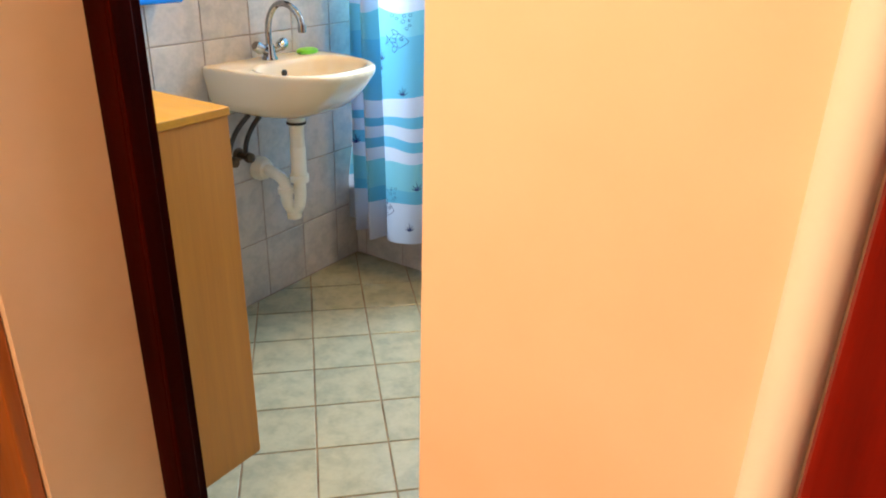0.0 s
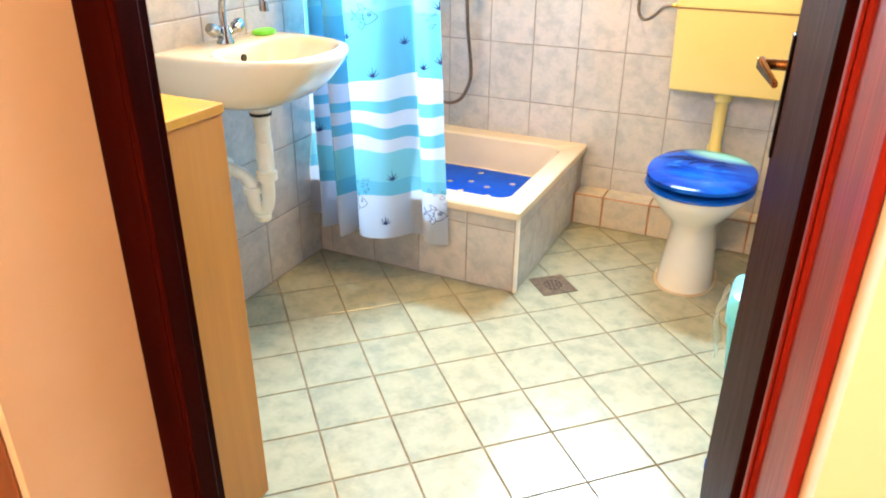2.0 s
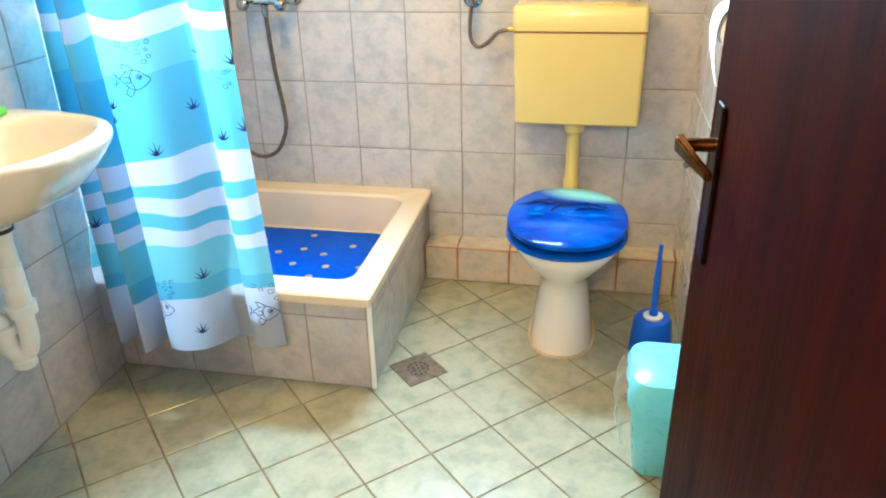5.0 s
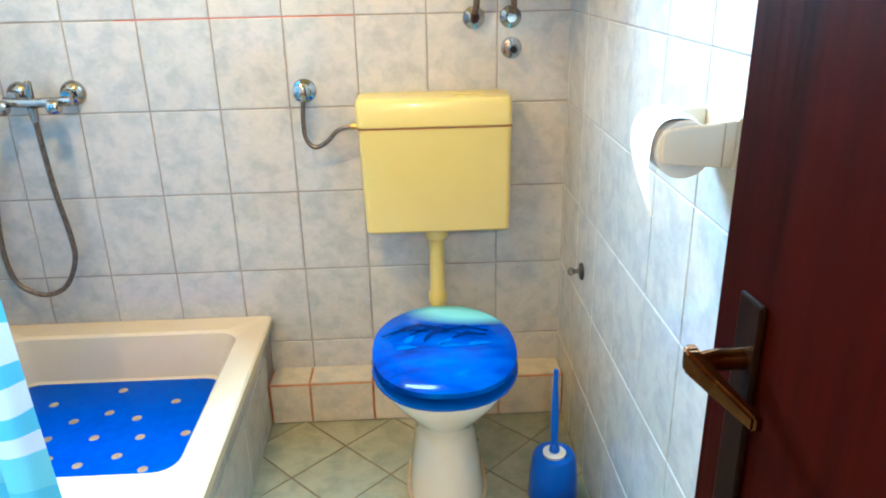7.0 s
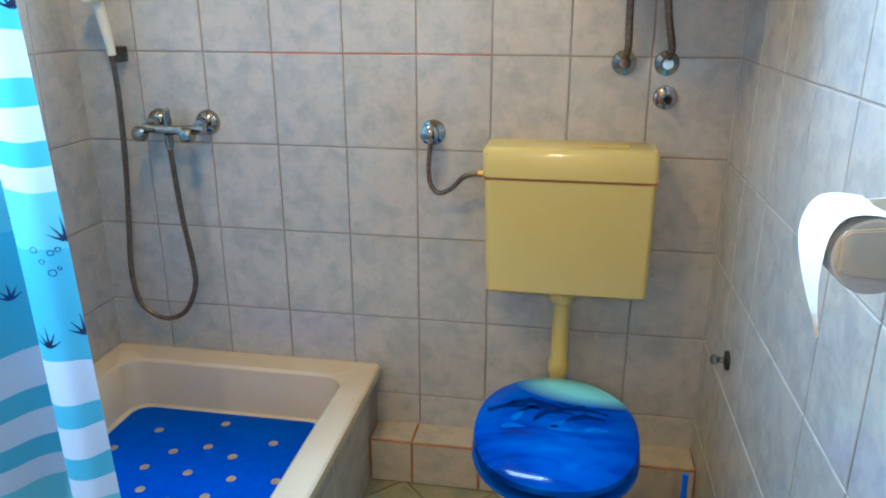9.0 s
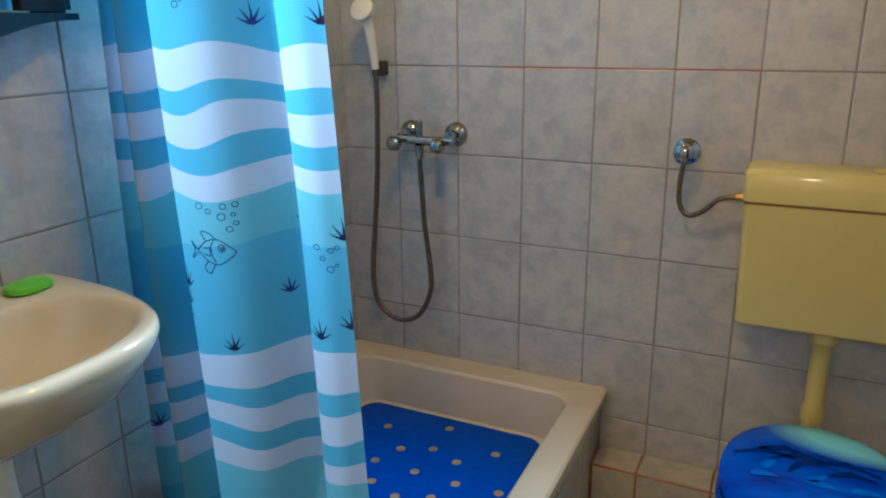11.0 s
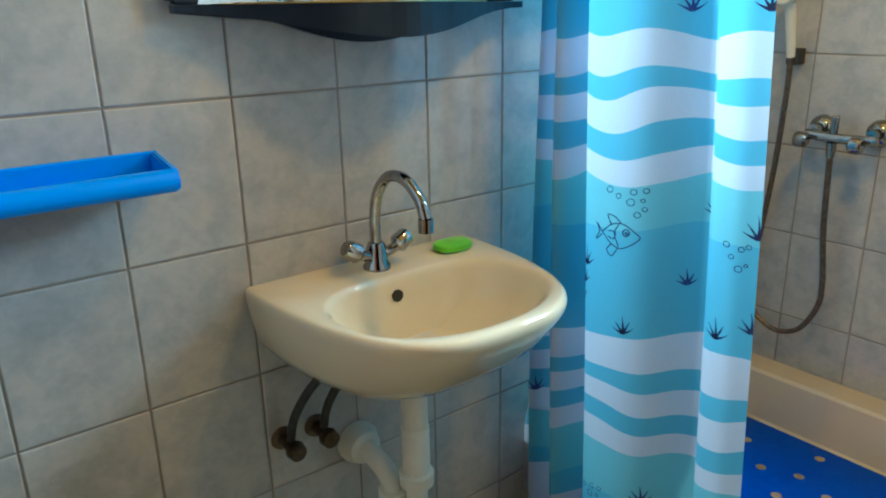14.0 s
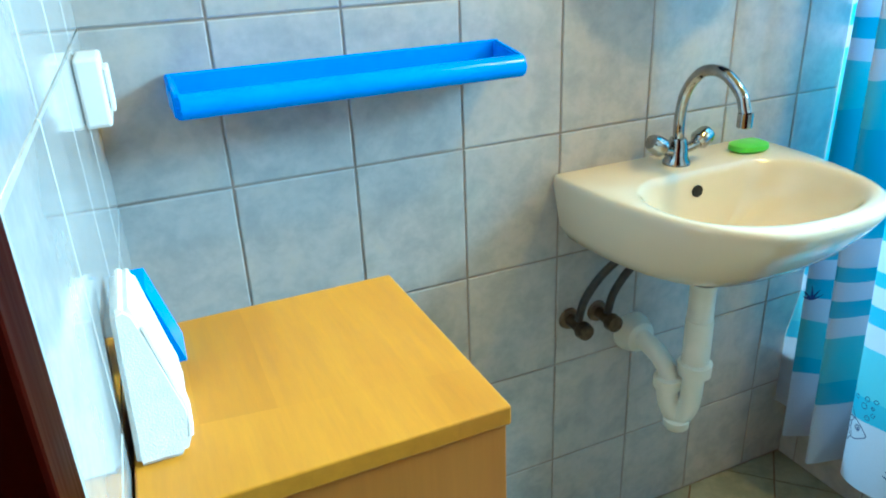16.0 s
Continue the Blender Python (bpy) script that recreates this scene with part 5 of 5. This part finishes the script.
def tiled(parent, us, vs, place, mat_, key, joint=0.0035, skip=None):
    for u0, u1 in zip(us, us[1:]):
        for v0, v1 in zip(vs, vs[1:]):
            pieces = [(u0, u1, v0, v1)]
            if skip:
                a0, a1, b0, b1 = skip
                if u0 < a1 and u1 > a0 and v0 < b1 and v1 > b0:
                    pieces = []
                    if v0 < b0:
                        pieces.append((u0, u1, v0, b0))
                    if v1 > b1:
                        pieces.append((u0, u1, b1, v1))
                    c0, c1 = max(v0, b0), min(v1, b1)
                    if u0 < a0:
                        pieces.append((u0, a0, c0, c1))
                    if u1 > a1:
                        pieces.append((a1, u1, c0, c1))
            for p0, p1, q0, q1 in pieces:
                w, h = p1 - p0 - joint, q1 - q0 - joint
                if w < 0.006 or h < 0.006:
                    continue
                ob = new("tile", tile_mesh(w, h, mat_, key))
                ob.parent = parent
                ob.matrix_parent_inverse = world_of(parent).inverted()
                ob.matrix_basis = place((p0 + p1) / 2, (q0 + q1) / 2) @ Matrix.Rotation(LAY.gauss(0, 0.0007), 4, "X") @ Matrix.Rotation(LAY.gauss(0, 0.0007), 4, "Y")


def basis(o, u, v):
    u, v = Vector(u), Vector(v)
    n = u.cross(v)
    m = Matrix((u, v, n)).transposed().to_4x4()
    m.translation = o
    return m


ROWS_Z = cuts(0.0, H, 0.238, 0.2495)
tiled(wall_west, cuts(Y0 - 0.005, Y1 + 0.004, 1.0525, 0.1975), ROWS_Z, lambda u, v: basis((-T, u, v), (0, 1, 0), (0, 0, 1)), M_TILE, "w")
tiled(wall_north, cuts(-0.004, W + 0.004, 0.7750, 0.1980), ROWS_Z, lambda u, v: basis((u, Y1 + T, v), (1, 0, 0), (0, 0, 1)), M_TILE, "w", skip=(WIN_X0, WIN_X1, WIN_Z0, WIN_Z1))
tiled(wall_east, cuts(Y0 - 0.004, Y1 + 0.004, 1.0000, 0.1980), ROWS_Z, lambda u, v: basis((W + T, u, v), (0, -1, 0), (0, 0, 1)), M_TILE, "w", joint=0.0025)
tiled(wall_south, cuts(-0.004, DX0, 0.1800, 0.1980), ROWS_Z, lambda u, v: basis((u, Y0 - T - SKEW * u, v), (-1, 0, 0), (0, 0, 1)) @ Matrix.Rotation(-math.atan(SKEW), 4, "Y"), M_TILE, "w", joint=0.002)
tiled(wall_south, cuts(DX1, W, 1.9, 0.1980), ROWS_Z, lambda u, v: basis((u, Y0 - T, v), (-1, 0, 0), (0, 0, 1)), M_TILE, "w")
tiled(wall_south, cuts(DX0, DX1, 0.9, 0.1980), cuts(DTOP, H, 2.2335, 0.2495), lambda u, v: basis((u, Y0 - T, v), (-1, 0, 0), (0, 0, 1)), M_TILE, "w")
part("stained_joint", box((0.52, Y1 + 0.0012, 1.2338), (1.17, Y1 + 0.0078, 1.2382)), M_REDJ, wall_north, "reddish stained joint")
# plinth of the shower tray
tiled(tray, cuts(0.002, TX - 0.024, 0.6450, 0.1975), [0.0, 0.240, TZ - 0.032], lambda u, v: basis((u, TY + 0.045, v), (1, 0, 0), (0, 0, 1)), M_TILE, "w")
tiled(tray, cuts(TY + 0.047, 2.890, 2.372, 0.1975), [0.0, 0.240, TZ - 0.032], lambda u, v: basis((TX - 0.022, u, v), (0, 1, 0), (0, 0, 1)), M_TILE, "w")
# ledge: front and top
tiled(ledge, cuts(TX - 0.012, W, 0.970, 0.1985), [0.0, 0.140], lambda u, v: basis((u, 2.898, v), (1, 0, 0), (0, 0, 1)), M_LEDGETILE, "l", joint=0.0065)
tiled(ledge, cuts(TX - 0.012, W, 0.970, 0.1985), [2.892, Y1], lambda u, v: basis((u, v, 0.136), (1, 0, 0), (0, 1, 0)), M_LEDGETILE, "l", joint=0.0065)
# floor tiles, laid on the diagonal; the cut ones run under the walls
FA, FO, FP = radians(44.1), Vector((1.0665, 1.629, 0)), 0.2000
fu, fv = Vector((math.cos(FA), math.sin(FA), 0)), Vector((-math.sin(FA), math.cos(FA), 0))


def floor_tile(i, j):
    """A whole tile, or its part inside the room."""
    c = FO + fu * FP * (i + 0.5) + fv * FP * (j + 0.5)
    hw = FP / 2 - 0.0022
    poly = [c - fu * hw - fv * hw, c + fu * hw - fv * hw, c + fu * hw + fv * hw, c - fu * hw + fv * hw]
    whole = True
    for axis, lim, sg in ((0, 0.001, 1), (0, W - 0.001, -1), (1, HALL + 0.004, 1), (1, Y1 - 0.001, -1)):
        out = []
        for a, b in zip(poly, poly[1:] + poly[:1]):
            da, db = sg * (a[axis] - lim), sg * (b[axis] - lim)
            if da >= 0:
                out.append(a)
            if da * db < 0:
                out.append(a.lerp(b, da / (da - db)))
        whole = whole and len(out) == 4 and all((p - q).length < 1e-6 for p, q in zip(out, poly))
        poly = out
        if len(poly) < 3:
            return
    if c.x < 0.7 and c.y > 2.35:
        return
    m = Matrix.Translation((c.x, c.y, -T)) @ Matrix.Rotation(FA, 4, "Z")
    if whole:
        me = tile_mesh(2 * hw, 2 * hw, M_FLOOR, "f")
    else:
        bm = bmesh.new()
        inv = m.inverted()
        loc = [inv @ p for p in poly]
        top = [bm.verts.new((p.x, p.y, T)) for p in loc]
        low = [bm.verts.new((p.x, p.y, 0)) for p in loc]
        bm.faces.new(top)
        for k in range(len(loc)):
            q = (k + 1) % len(loc)
            bm.faces.new((low[k], low[q], top[q], top[k]))
        bmesh.ops.recalc_face_normals(bm, faces=bm.faces)
        me = bpy.data.meshes.new("tile")
        bm.to_mesh(me)
        bm.free()
        me.materials.append(M_FLOOR)
    ob = new("tile", me)
    ob.parent = floor
    ob.matrix_basis = m


for i in range(-14, 15):
    for j in range(-14, 15):
        floor_tile(i, j)
